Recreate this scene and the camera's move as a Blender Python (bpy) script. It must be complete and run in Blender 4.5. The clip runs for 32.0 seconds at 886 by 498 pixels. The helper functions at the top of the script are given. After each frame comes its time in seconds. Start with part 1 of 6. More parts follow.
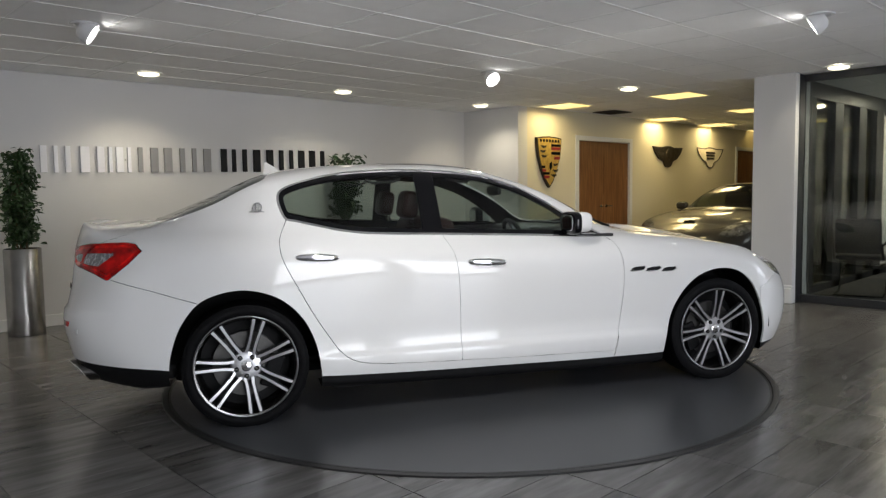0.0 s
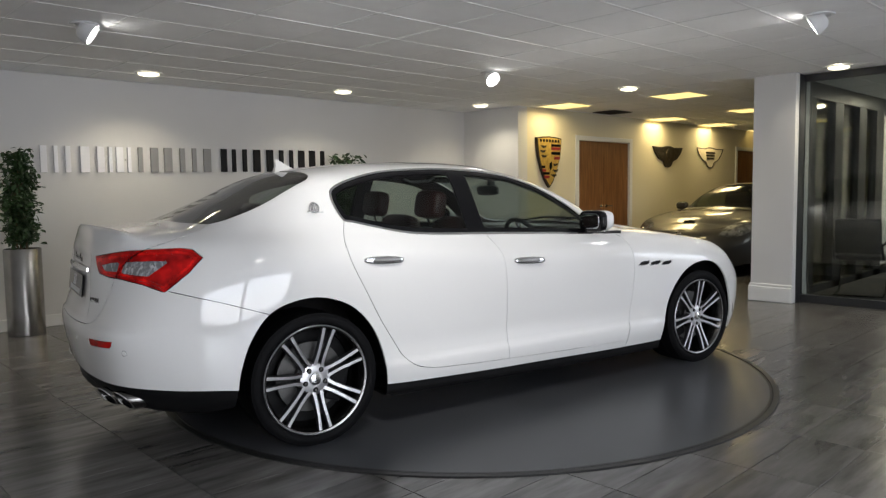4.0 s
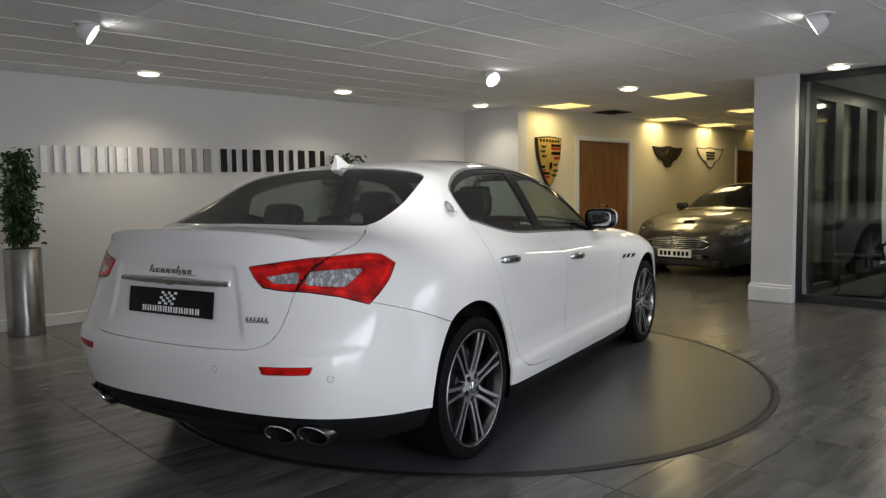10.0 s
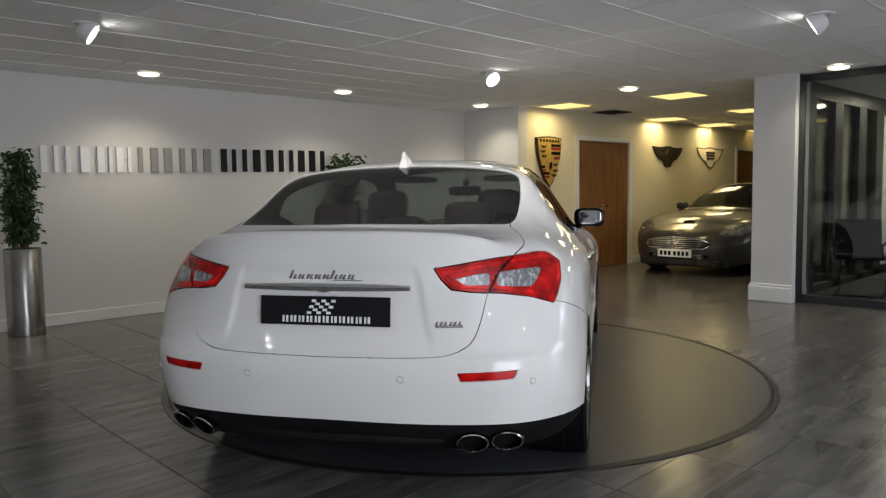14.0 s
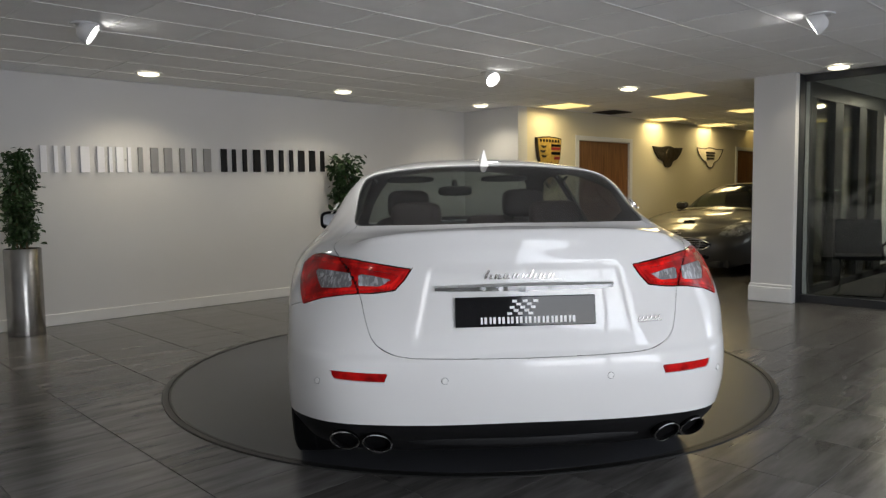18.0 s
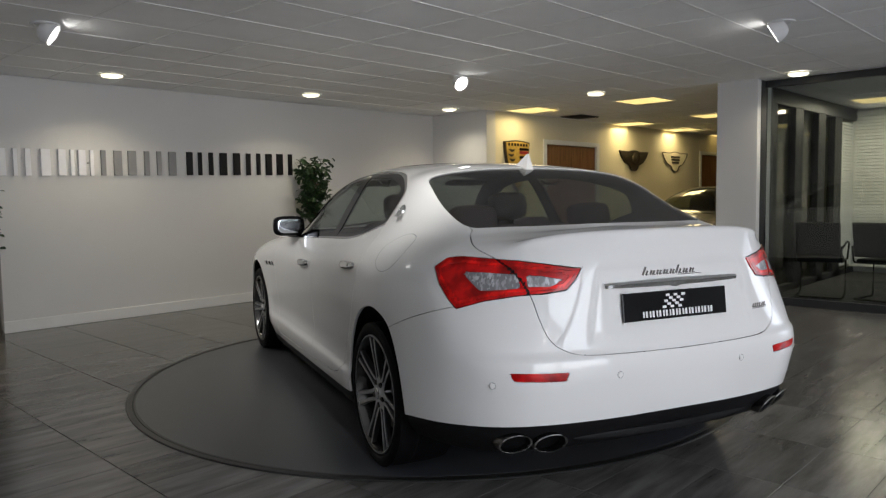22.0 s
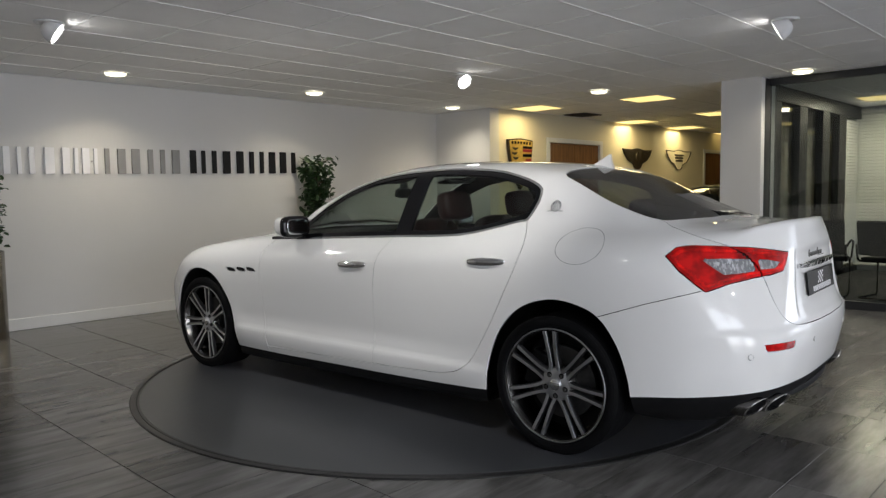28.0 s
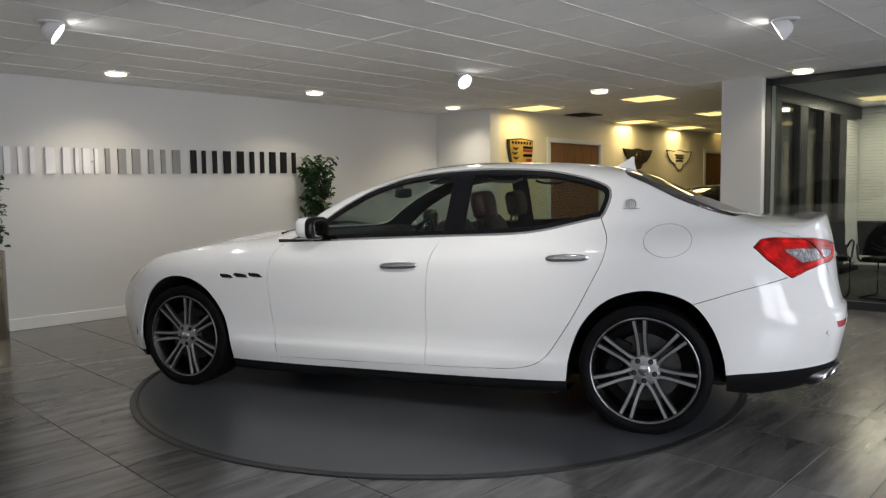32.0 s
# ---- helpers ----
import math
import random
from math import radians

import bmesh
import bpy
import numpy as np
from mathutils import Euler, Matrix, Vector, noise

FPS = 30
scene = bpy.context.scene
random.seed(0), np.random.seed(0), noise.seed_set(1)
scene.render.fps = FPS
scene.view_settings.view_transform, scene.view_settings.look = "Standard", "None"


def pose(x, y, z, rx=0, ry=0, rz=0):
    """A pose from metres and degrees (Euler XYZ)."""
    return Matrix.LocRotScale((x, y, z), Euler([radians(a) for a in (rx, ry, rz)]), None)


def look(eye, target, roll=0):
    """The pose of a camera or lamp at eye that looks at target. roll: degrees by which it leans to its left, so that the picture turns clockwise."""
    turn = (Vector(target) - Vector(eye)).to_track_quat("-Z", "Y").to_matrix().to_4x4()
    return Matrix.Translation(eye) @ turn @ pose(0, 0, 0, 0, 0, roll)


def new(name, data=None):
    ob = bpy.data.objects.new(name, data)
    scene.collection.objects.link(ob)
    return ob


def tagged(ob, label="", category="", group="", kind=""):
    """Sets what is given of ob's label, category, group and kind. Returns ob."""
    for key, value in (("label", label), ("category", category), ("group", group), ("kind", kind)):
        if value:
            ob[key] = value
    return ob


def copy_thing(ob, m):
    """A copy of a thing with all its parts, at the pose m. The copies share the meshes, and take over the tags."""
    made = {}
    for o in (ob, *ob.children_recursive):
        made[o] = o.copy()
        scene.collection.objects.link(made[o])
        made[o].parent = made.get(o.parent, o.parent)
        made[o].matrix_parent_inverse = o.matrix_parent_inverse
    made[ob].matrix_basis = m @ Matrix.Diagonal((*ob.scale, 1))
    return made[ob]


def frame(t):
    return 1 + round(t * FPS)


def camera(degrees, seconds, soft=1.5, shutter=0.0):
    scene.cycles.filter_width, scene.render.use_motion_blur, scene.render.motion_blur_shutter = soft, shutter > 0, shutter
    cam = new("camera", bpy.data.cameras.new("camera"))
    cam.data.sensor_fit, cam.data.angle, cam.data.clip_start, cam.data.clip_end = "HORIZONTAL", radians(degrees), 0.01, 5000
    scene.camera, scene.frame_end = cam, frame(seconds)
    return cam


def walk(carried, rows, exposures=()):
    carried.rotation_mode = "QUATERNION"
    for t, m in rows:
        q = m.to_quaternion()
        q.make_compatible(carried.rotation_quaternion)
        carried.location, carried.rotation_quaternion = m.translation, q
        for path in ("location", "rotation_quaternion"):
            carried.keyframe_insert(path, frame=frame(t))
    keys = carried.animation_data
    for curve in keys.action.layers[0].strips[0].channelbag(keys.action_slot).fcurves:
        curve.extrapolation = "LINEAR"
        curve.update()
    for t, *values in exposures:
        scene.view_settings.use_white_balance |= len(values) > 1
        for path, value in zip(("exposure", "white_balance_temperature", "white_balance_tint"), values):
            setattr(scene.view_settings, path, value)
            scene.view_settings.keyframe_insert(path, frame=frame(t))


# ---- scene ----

# ---- plan: x runs along the sign wall, y towards it; the turntable's centre is the origin ----
CEIL = 2.47
SIGN_Y = 4.19
EMBLEM_Y = 3.12
STEP_X = 4.28
PILLAR_X = 4.42
EYE = (-3.714, -3.650, 1.268)
FOV = 62.73
HEADING, TILT, ROLL = 46.24, -4.49, -0.85


def aim(turn=0.0, rise=0.0):
    """The camera's pose: turned to the right by turn and up by rise degrees."""
    a, b = radians(HEADING - turn), radians(TILT + rise)
    way = Vector((math.cos(a) * math.cos(b), math.sin(a) * math.cos(b), math.sin(b)))
    return look(EYE, Vector(EYE) + way, ROLL)


cam = camera(FOV, 32.0, soft=1.3)
PAN = [(0, 0, 0), (19.2, 0, 0), (19.5, 0.03, 0.0), (20, 0.2, 0.08), (20.5, 0.42, 0.2), (21, 1.45, 0.25), (21.5, 2.55, 0.33),
       (22, 2.45, 0.25), (22.5, 2.36, 0.13), (23, 2.35, 0.12), (24, 2.31, 0.12), (25.5, 2.29, 0.11), (27.5, 2.21, 0.11), (32, 2.17, 0.11)]
# the clip's camera holds its exposure by itself as the car turns
EXPOSURE = [(0, 0.40), (1.5, 0.44), (3, 0.48), (4.5, 0.36), (6, 0.22), (12, 0.21), (17, 0.22), (20.5, 0.24), (22, 0.10), (25.5, 0.08), (28, 0.28), (30, 0.34), (32, 0.42)]
walk(cam, [(t, aim(a, b)) for t, a, b in PAN], EXPOSURE)

# heading of the turning car against the x axis, by seconds
SPIN = [(0, -27.55), (3, -14.9), (6, -2.1), (9, 10.95), (11, 19.75), (13, 28.55), (16.5, 44.0), (19, 55.05), (21, 63.85), (23, 72.65), (25.5, 83.65), (28, 94.65), (30, 103.45), (32, 112.2)]
CAR_AT = (-0.060, 0.043)


def spun(t, a):
    return t, pose(0, 0, 0, 0, 0, a)


# ---- world and lights ----
world = bpy.data.worlds.new("world")
scene.world = world
world.use_nodes = True
sky = world.node_tree.nodes.new("ShaderNodeTexSky")
sky.sky_type, sky.sun_disc, sky.sun_elevation, sky.sun_rotation = "NISHITA", False, radians(35), radians(200)
world.node_tree.nodes["Background"].inputs["Strength"].default_value = 0.10
world.node_tree.links.new(sky.outputs[0], world.node_tree.nodes["Background"].inputs["Color"])
scene.view_settings.exposure = 0.0


def area(name, at, target, sx, sy, watts, color, spread=180):
    l = bpy.data.lights.new(name, "AREA")
    l.shape, l.size, l.size_y, l.energy, l.color, l.spread = "RECTANGLE", sx, sy, watts, color, radians(spread)
    ob = new(name, l)
    ob.matrix_world = look(at, target)
    return ob


def spot(name, at, target, watts, color, angle, blend, size=0.04):
    l = bpy.data.lights.new(name, "SPOT")
    l.energy, l.color, l.spot_size, l.spot_blend, l.shadow_soft_size = watts, color, radians(angle), blend, size
    ob = new(name, l)
    ob.matrix_world = look(at, target)
    return ob


# daylight through the shop windows behind the camera
DAY = (0.84, 0.89, 1.0)
FRONT_Y = -7.1
WINDOWS = [(-4.50, -2.68), (-2.51, -1.20)]
for a, b in WINDOWS:
    area("window_light", ((a + b) / 2, FRONT_Y + 0.04, 1.25), ((a + b) / 2, 0, 1.25), b - a - 0.02, 2.22, 42 * (b - a), DAY)
# unseen fill lamp on the east side, added to brighten ceiling and floor there
area("entrance_light", (4.60, -5.4, 1.25), (0, -5.4, 1.25), 1.9, 2.2, 21, DAY)
# unseen daylight lamp at the office's south end, added to brighten the office
area("office_window_light", (6.9, -7.05, 1.52), (6.9, 0, 1.6), 3.0, 1.36, 34, DAY)
# the last two are out of view, added to carry the row on
DOWNLIGHTS = [(-0.786, 3.52), (1.45, 3.40), (3.78, 3.37), (3.98, 1.14), (4.31, -1.06), (-3.05, 3.42), (-5.35, 3.42)]
# unseen ones added behind the camera as fill, stronger and cooler than the row
UNSEEN_DOWNLIGHTS = [(-5.6, -1.05), (-5.6, -3.3), (-5.6, -5.5), (-3.1, -5.9), (-0.8, -5.9), (1.5, -5.9), (3.8, -5.9), (4.2, -3.3)]
for x, y in UNSEEN_DOWNLIGHTS:
    spot("downlight_beam", (x, y, CEIL - 0.03), (x, y + 0.001, 0), 68, (0.92, 0.945, 1.0), 148, 1.0)
for x, y in DOWNLIGHTS:
    spot("downlight_beam", (x, y, CEIL - 0.03), (x, y + 0.001, 0), 37, (1.0, 0.89, 0.68), 136, 0.8)
PANELS = [(4.85, 2.72), (5.14, 1.12), (7.95, 2.85), (9.85, 2.85), (7.75, 1.30), (10.65, 1.28), (12.0, 2.85), (8.02, 0.51), (13.38, 1.67), (15.3, 1.81)]
for x, y in PANELS[:5]:
    area("panel_light_glow", (x, y, CEIL - 0.05), (x, y + 0.001, 0), 0.5, 0.5, 7, (1.0, 0.80, 0.40))
OFFICE_PANEL = (7.62, -1.05)
area("office_panel_glow", (*OFFICE_PANEL, CEIL - 0.05), (*OFFICE_PANEL[:1], OFFICE_PANEL[1] + 0.001, 0), 0.5, 0.5, 26, (1.0, 0.90, 0.70))
EYEBALLS = [((-1.93, 1.78), (0.1, 0.75, 0.9)), ((1.84, 1.42), (1.55, -0.6, 0.9)), ((1.81, -1.74), (1.15, 0.40, 1.0)), ((-1.93, -1.72), (-0.1, 0.1, 0.8))]
for (x, y), to in EYEBALLS:
    d = (Vector(to) - Vector((x, y, CEIL - 0.10))).normalized()
    spot("eyeball_beam", Vector((x, y, CEIL - 0.10)) + d * 0.13, to, 62, (1.0, 0.98, 0.95), 88, 0.8)

# ---- materials ----


def nodes_of(name):
    m = bpy.data.materials.new(name)
    m.use_nodes = True
    n = m.node_tree
    return m, n, n.nodes["Principled BSDF"]


def paint(name, color, rough=0.5, metal=0.0, vary=0.06, scale=8.0, bump=0.0, bump_scale=60.0, coat=0.0, emit=None, strength=0.0, rough_vary=0.0):
    """A surface with a slow tone drift, fine grain and relief."""
    m, n, b = nodes_of(name)
    L = n.links.new
    tc = n.nodes.new("ShaderNodeTexCoord")
    if vary:
        t = n.nodes.new("ShaderNodeTexNoise")
        t.inputs["Scale"].default_value, t.inputs["Detail"].default_value = scale, 6
        L(tc.outputs["Object"], t.inputs["Vector"])
        r = n.nodes.new("ShaderNodeValToRGB")
        r.color_ramp.elements[0].position, r.color_ramp.elements[1].position = 0.3, 0.7
        r.color_ramp.elements[0].color = [c * (1 - vary) for c in color] + [1]
        r.color_ramp.elements[1].color = [min(1, c * (1 + vary)) for c in color] + [1]
        L(t.outputs["Fac"], r.inputs["Fac"])
        L(r.outputs["Color"], b.inputs["Base Color"])
        if rough_vary:
            mr = n.nodes.new("ShaderNodeMapRange")
            mr.inputs["To Min"].default_value, mr.inputs["To Max"].default_value = max(0, rough - rough_vary), rough + rough_vary
            L(t.outputs["Fac"], mr.inputs["Value"])
            L(mr.outputs["Result"], b.inputs["Roughness"])
    else:
        b.inputs["Base Color"].default_value = [*color, 1]
    if not rough_vary:
        b.inputs["Roughness"].default_value = rough
    b.inputs["Metallic"].default_value = metal
    b.inputs["Coat Weight"].default_value = coat
    b.inputs["Coat Roughness"].default_value = 0.03
    if bump:
        t2 = n.nodes.new("ShaderNodeTexNoise")
        t2.inputs["Scale"].default_value, t2.inputs["Detail"].default_value = bump_scale, 4
        L(tc.outputs["Object"], t2.inputs["Vector"])
        bp = n.nodes.new("ShaderNodeBump")
        bp.inputs["Strength"].default_value, bp.inputs["Distance"].default_value = bump, 0.004
        L(t2.outputs["Fac"], bp.inputs["Height"])
        L(bp.outputs["Normal"], b.inputs["Normal"])
    if emit:
        b.inputs["Emission Color"].default_value = [*emit, 1]
        b.inputs["Emission Strength"].default_value = strength
    return m


def glass(name, color=(1, 1, 1), rough=0.0, ior=1.45, tint=0.0):
    """Thin pane: clear pass-through of a tint with a mirror-like gloss by angle."""
    m, n, b = nodes_of(name)
    n.nodes.remove(b)
    L = n.links.new
    tr, gl, mx, lw = (n.nodes.new(k) for k in ("ShaderNodeBsdfTransparent", "ShaderNodeBsdfGlossy", "ShaderNodeMixShader", "ShaderNodeLayerWeight"))
    pw, fr = n.nodes.new("ShaderNodeMath"), n.nodes.new("ShaderNodeMath")
    pw.operation, fr.operation = "POWER", "MULTIPLY_ADD"
    pw.inputs[1].default_value, fr.inputs[1].default_value, fr.inputs[2].default_value = 5.0, 0.92, 2 * ((ior - 1) / (ior + 1)) ** 2
    lw.inputs["Blend"].default_value = 0.5
    L(lw.outputs["Facing"], pw.inputs[0])
    L(pw.outputs[0], fr.inputs[0])
    tr.inputs["Color"].default_value = [*color, 1]
    gl.inputs["Roughness"].default_value = rough
    L(fr.outputs[0], mx.inputs["Fac"])
    L(tr.outputs[0], mx.inputs[1])
    L(gl.outputs[0], mx.inputs[2])
    L(mx.outputs[0], n.nodes["Material Output"].inputs["Surface"])
    return m


def floor_tile(name):
    """Grey wood-look porcelain: long streaks along x, blotches and each tile its own tone."""
    m, n, b = nodes_of(name)
    L = n.links.new
    geo, info, mp = (n.nodes.new(k) for k in ("ShaderNodeNewGeometry", "ShaderNodeObjectInfo", "ShaderNodeMapping"))
    add = n.nodes.new("ShaderNodeVectorMath")
    add.operation = "ADD"
    sc = n.nodes.new("ShaderNodeVectorMath")
    sc.operation = "SCALE"
    sc.inputs["Scale"].default_value = 9.0
    cmb = n.nodes.new("ShaderNodeCombineXYZ")
    L(info.outputs["Random"], cmb.inputs["X"])
    L(info.outputs["Random"], cmb.inputs["Z"])
    L(cmb.outputs[0], sc.inputs[0])
    L(geo.outputs["Position"], add.inputs[0])
    L(sc.outputs["Vector"], add.inputs[1])
    mp.inputs["Scale"].default_value = (1.3, 8.0, 1.0)
    L(add.outputs["Vector"], mp.inputs["Vector"])
    t = n.nodes.new("ShaderNodeTexNoise")
    t.inputs["Scale"].default_value, t.inputs["Detail"].default_value, t.inputs["Roughness"].default_value = 1.3, 6, 0.58
    t.inputs["Distortion"].default_value = 0.12
    L(mp.outputs[0], t.inputs["Vector"])
    r = n.nodes.new("ShaderNodeValToRGB")
    r.color_ramp.elements[0].position, r.color_ramp.elements[1].position = 0.32, 0.72
    r.color_ramp.elements[0].color, r.color_ramp.elements[1].color = (0.066, 0.062, 0.058, 1), (0.190, 0.182, 0.172, 1)
    L(t.outputs["Fac"], r.inputs["Fac"])
    hsv = n.nodes.new("ShaderNodeHueSaturation")
    mr = n.nodes.new("ShaderNodeMapRange")
    mr.inputs["To Min"].default_value, mr.inputs["To Max"].default_value = 0.82, 1.18
    L(info.outputs["Random"], mr.inputs["Value"])
    L(mr.outputs["Result"], hsv.inputs["Value"])
    L(r.outputs["Color"], hsv.inputs["Color"])
    L(hsv.outputs["Color"], b.inputs["Base Color"])
    t2 = n.nodes.new("ShaderNodeTexNoise")
    t2.inputs["Scale"].default_value, t2.inputs["Detail"].default_value = 1.2, 5
    L(mp.outputs[0], t2.inputs["Vector"])
    mr2 = n.nodes.new("ShaderNodeMapRange")
    mr2.inputs["To Min"].default_value, mr2.inputs["To Max"].default_value = 0.15, 0.27
    L(t2.outputs["Fac"], mr2.inputs["Value"])
    L(mr2.outputs["Result"], b.inputs["Roughness"])
    bp = n.nodes.new("ShaderNodeBump")
    bp.inputs["Strength"].default_value, bp.inputs["Distance"].default_value = 0.02, 0.001
    L(t.outputs["Fac"], bp.inputs["Height"])
    L(bp.outputs["Normal"], b.inputs["Normal"])
    return m


def veneer(name, dark, light):
    m, n, b = nodes_of(name)
    L = n.links.new
    tc, mp, t, r = (n.nodes.new(k) for k in ("ShaderNodeTexCoord", "ShaderNodeMapping", "ShaderNodeTexNoise", "ShaderNodeValToRGB"))
    mp.inputs["Scale"].default_value = (14, 14, 0.9)
    t.inputs["Scale"].default_value, t.inputs["Detail"].default_value, t.inputs["Distortion"].default_value = 2.2, 8, 0.8
    r.color_ramp.elements[0].color, r.color_ramp.elements[1].color = [*dark, 1], [*light, 1]
    r.color_ramp.elements[0].position, r.color_ramp.elements[1].position = 0.35, 0.7
    L(tc.outputs["Object"], mp.inputs[0])
    L(mp.outputs[0], t.inputs["Vector"])
    L(t.outputs["Fac"], r.inputs["Fac"])
    L(r.outputs["Color"], b.inputs["Base Color"])
    b.inputs["Roughness"].default_value = 0.42
    return m


WALL = paint("wall_paint", (0.67, 0.665, 0.66), 0.65, vary=0.02, scale=1.5, bump=0.08, bump_scale=220)
WARM_WALL = paint("cream_wall_paint", (0.74, 0.68, 0.52), 0.65, vary=0.02, scale=1.5, bump=0.08, bump_scale=220)
TRIM = paint("white_gloss_trim", (0.78, 0.78, 0.77), 0.35, vary=0.02, scale=5)
TILE_C = paint("ceiling_tile", (0.94, 0.94, 0.94), 0.9, vary=0.03, scale=3, bump=0.35, bump_scale=320)
TBAR = paint("ceiling_grid_steel", (0.84, 0.84, 0.84), 0.45, vary=0.02)
FLOOR = floor_tile("grey_wood_look_porcelain")
GROUT = paint("dark_grout", (0.035, 0.034, 0.032), 0.9, vary=0.2, scale=30)
DISC = paint("charcoal_vinyl", (0.062, 0.064, 0.070), 0.31, vary=0.12, scale=2.2, bump=0.10, bump_scale=500, rough_vary=0.05)
DISC_EDGE = paint("worn_charcoal_edge", (0.020, 0.0195, 0.019), 0.40, vary=0.25, scale=18)
RIM_EDGE = paint("worn_dark_steel", (0.020, 0.0195, 0.019), 0.42, 0.1, vary=0.3, scale=25)
DARK_FRAME = paint("anthracite_frame", (0.016, 0.017, 0.019), 0.42, vary=0.1)
POST_BLACK = paint("black_post", (0.012, 0.012, 0.013), 0.5, vary=0.1)
SMOKED = glass("smoked_glass", (0.74, 0.75, 0.70), ior=1.40)
PANE = glass("partition_glass", (0.66, 0.69, 0.67), ior=1.34)
WHITE_CAR = paint("white_car_paint", (0.79, 0.783, 0.765), 0.95, vary=0.004, scale=2, coat=1.0)
WHITE_CAR.node_tree.nodes["Principled BSDF"].inputs["Specular IOR Level"].default_value = 0.1
BLACK_TRIM = paint("black_plastic", (0.006, 0.006, 0.0065), 0.6, vary=0.2, scale=20)
BLACK_TRIM.node_tree.nodes["Principled BSDF"].inputs["Specular IOR Level"].default_value = 0.2
LAMP_WHITE = paint("white_lamp_enamel", (0.80, 0.80, 0.80), 0.4, vary=0.02)
GLOSS_BLACK = paint("gloss_black", (0.005, 0.005, 0.006), 0.06, vary=0.1)
GLOSS_BLACK.node_tree.nodes["Principled BSDF"].inputs["Specular IOR Level"].default_value = 0.28
CHROME = paint("chrome", (0.80, 0.80, 0.80), 0.08, 1.0, vary=0.02)
RUBBER = paint("tyre_rubber", (0.0045, 0.0045, 0.005), 0.6, vary=0.2, scale=20, bump=0.2, bump_scale=150)
RUBBER.node_tree.nodes["Principled BSDF"].inputs["Specular IOR Level"].default_value = 0.1
MACHINED = paint("machined_alloy", (0.56, 0.56, 0.57), 0.36, 1.0, vary=0.05, scale=60)
GREY_ALLOY = paint("dark_grey_alloy", (0.085, 0.086, 0.09), 0.32, 0.9, vary=0.1)
LAMP_GLOW = paint("downlight_glow", (0.9, 0.9, 0.9), 0.3, vary=0, emit=(1.0, 0.93, 0.74), strength=14.0)
PANEL_GLOW = paint("panel_diffuser_glow", (0.9, 0.9, 0.9), 0.3, vary=0, emit=(1.0, 0.72, 0.24), strength=1.05)
LAMP_GLASS = paint("downlight_glass", (0.75, 0.72, 0.62), 0.12, vary=0.1, scale=60, emit=(1.0, 0.92, 0.66), strength=1.6)
BARREL = paint("black_wheel_barrel", (0.018, 0.018, 0.019), 0.35, 0.4, vary=0.1)
LIP = paint("rim_lip_alloy", (0.34, 0.34, 0.345), 0.34, 1.0, vary=0.1)
SPOT_GLOW = paint("spot_lens_glow", (0.9, 0.9, 0.9), 0.3, vary=0, emit=(1.0, 0.98, 0.95), strength=16.0)

# ---- mesh helpers ----


def part(name, bm, material, parent=None, label="", smooth=False):
    """One mesh object from a bmesh, under a thing or a part."""
    me = bpy.data.meshes.new(name)
    bm.to_mesh(me)
    bm.free()
    for m in material if isinstance(material, (list, tuple)) else [material]:
        me.materials.append(m)
    if smooth:
        me.polygons.foreach_set("use_smooth", [True] * len(me.polygons))
    ob = new(name, me)
    if parent:
        ob.parent = parent
    if label:
        ob["label"] = label
    return ob


def raw(name, verts, faces, material, parent=None, label="", smooth=False):
    me = bpy.data.meshes.new(name)
    me.from_pydata([tuple(v) for v in verts], [], [tuple(int(i) for i in f) for f in faces])
    me.materials.append(material)
    if smooth:
        me.polygons.foreach_set("use_smooth", [True] * len(me.polygons))
    ob = new(name, me)
    if parent:
        ob.parent = parent
    if label:
        ob["label"] = label
    return ob


def add_box(bm, x0, x1, y0, y1, z0, z1, bevel=0.0, seg=2, m=None):
    g = bmesh.ops.create_cube(bm, size=1.0)
    v = g["verts"]
    for p in v:
        p.co = Vector((x0 + (p.co.x + 0.5) * (x1 - x0), y0 + (p.co.y + 0.5) * (y1 - y0), z0 + (p.co.z + 0.5) * (z1 - z0)))
    if bevel:
        e = list({e for p in v for e in p.link_edges})
        r = bmesh.ops.bevel(bm, geom=e, offset=bevel, segments=seg, affect="EDGES", profile=0.5)
        v = list({p for f in r["faces"] for p in f.verts} | {p for p in v if p.is_valid})
    if m is not None:
        bmesh.ops.transform(bm, matrix=m, verts=[p for p in v if p.is_valid])
    return v


def box(name, x0, x1, y0, y1, z0, z1, material, parent=None, label="", bevel=0.0, seg=2):
    bm = bmesh.new()
    add_box(bm, x0, x1, y0, y1, z0, z1, bevel, seg)
    return part(name, bm, material, parent, label)


def lathe_data(profile, n=32, cap=True):
    """Rings about the local z axis from (radius, z) pairs."""
    v, f = [], []
    for r, z in profile:
        for i in range(n):
            a = 2 * math.pi * i / n
            v.append((r * math.cos(a), r * math.sin(a), z))
    for k in range(len(profile) - 1):
        for i in range(n):
            j = (i + 1) % n
            f.append((k * n + i, k * n + j, (k + 1) * n + j, (k + 1) * n + i))
    if cap:
        if profile[0][0] > 1e-6:
            f.append(tuple(reversed(range(n))))
        if profile[-1][0] > 1e-6:
            f.append(tuple(range((len(profile) - 1) * n, len(profile) * n)))
    return v, f


def lathe(name, profile, material, parent=None, label="", n=32, m=None, cap=True, smooth=True):
    v, f = lathe_data(profile, n, cap)
    if m is not None:
        v = [m @ Vector(p) for p in v]
    ob = raw(name, v, f, material, parent, label, smooth)
    if smooth:
        sharpen(ob.data, 40)
    return ob


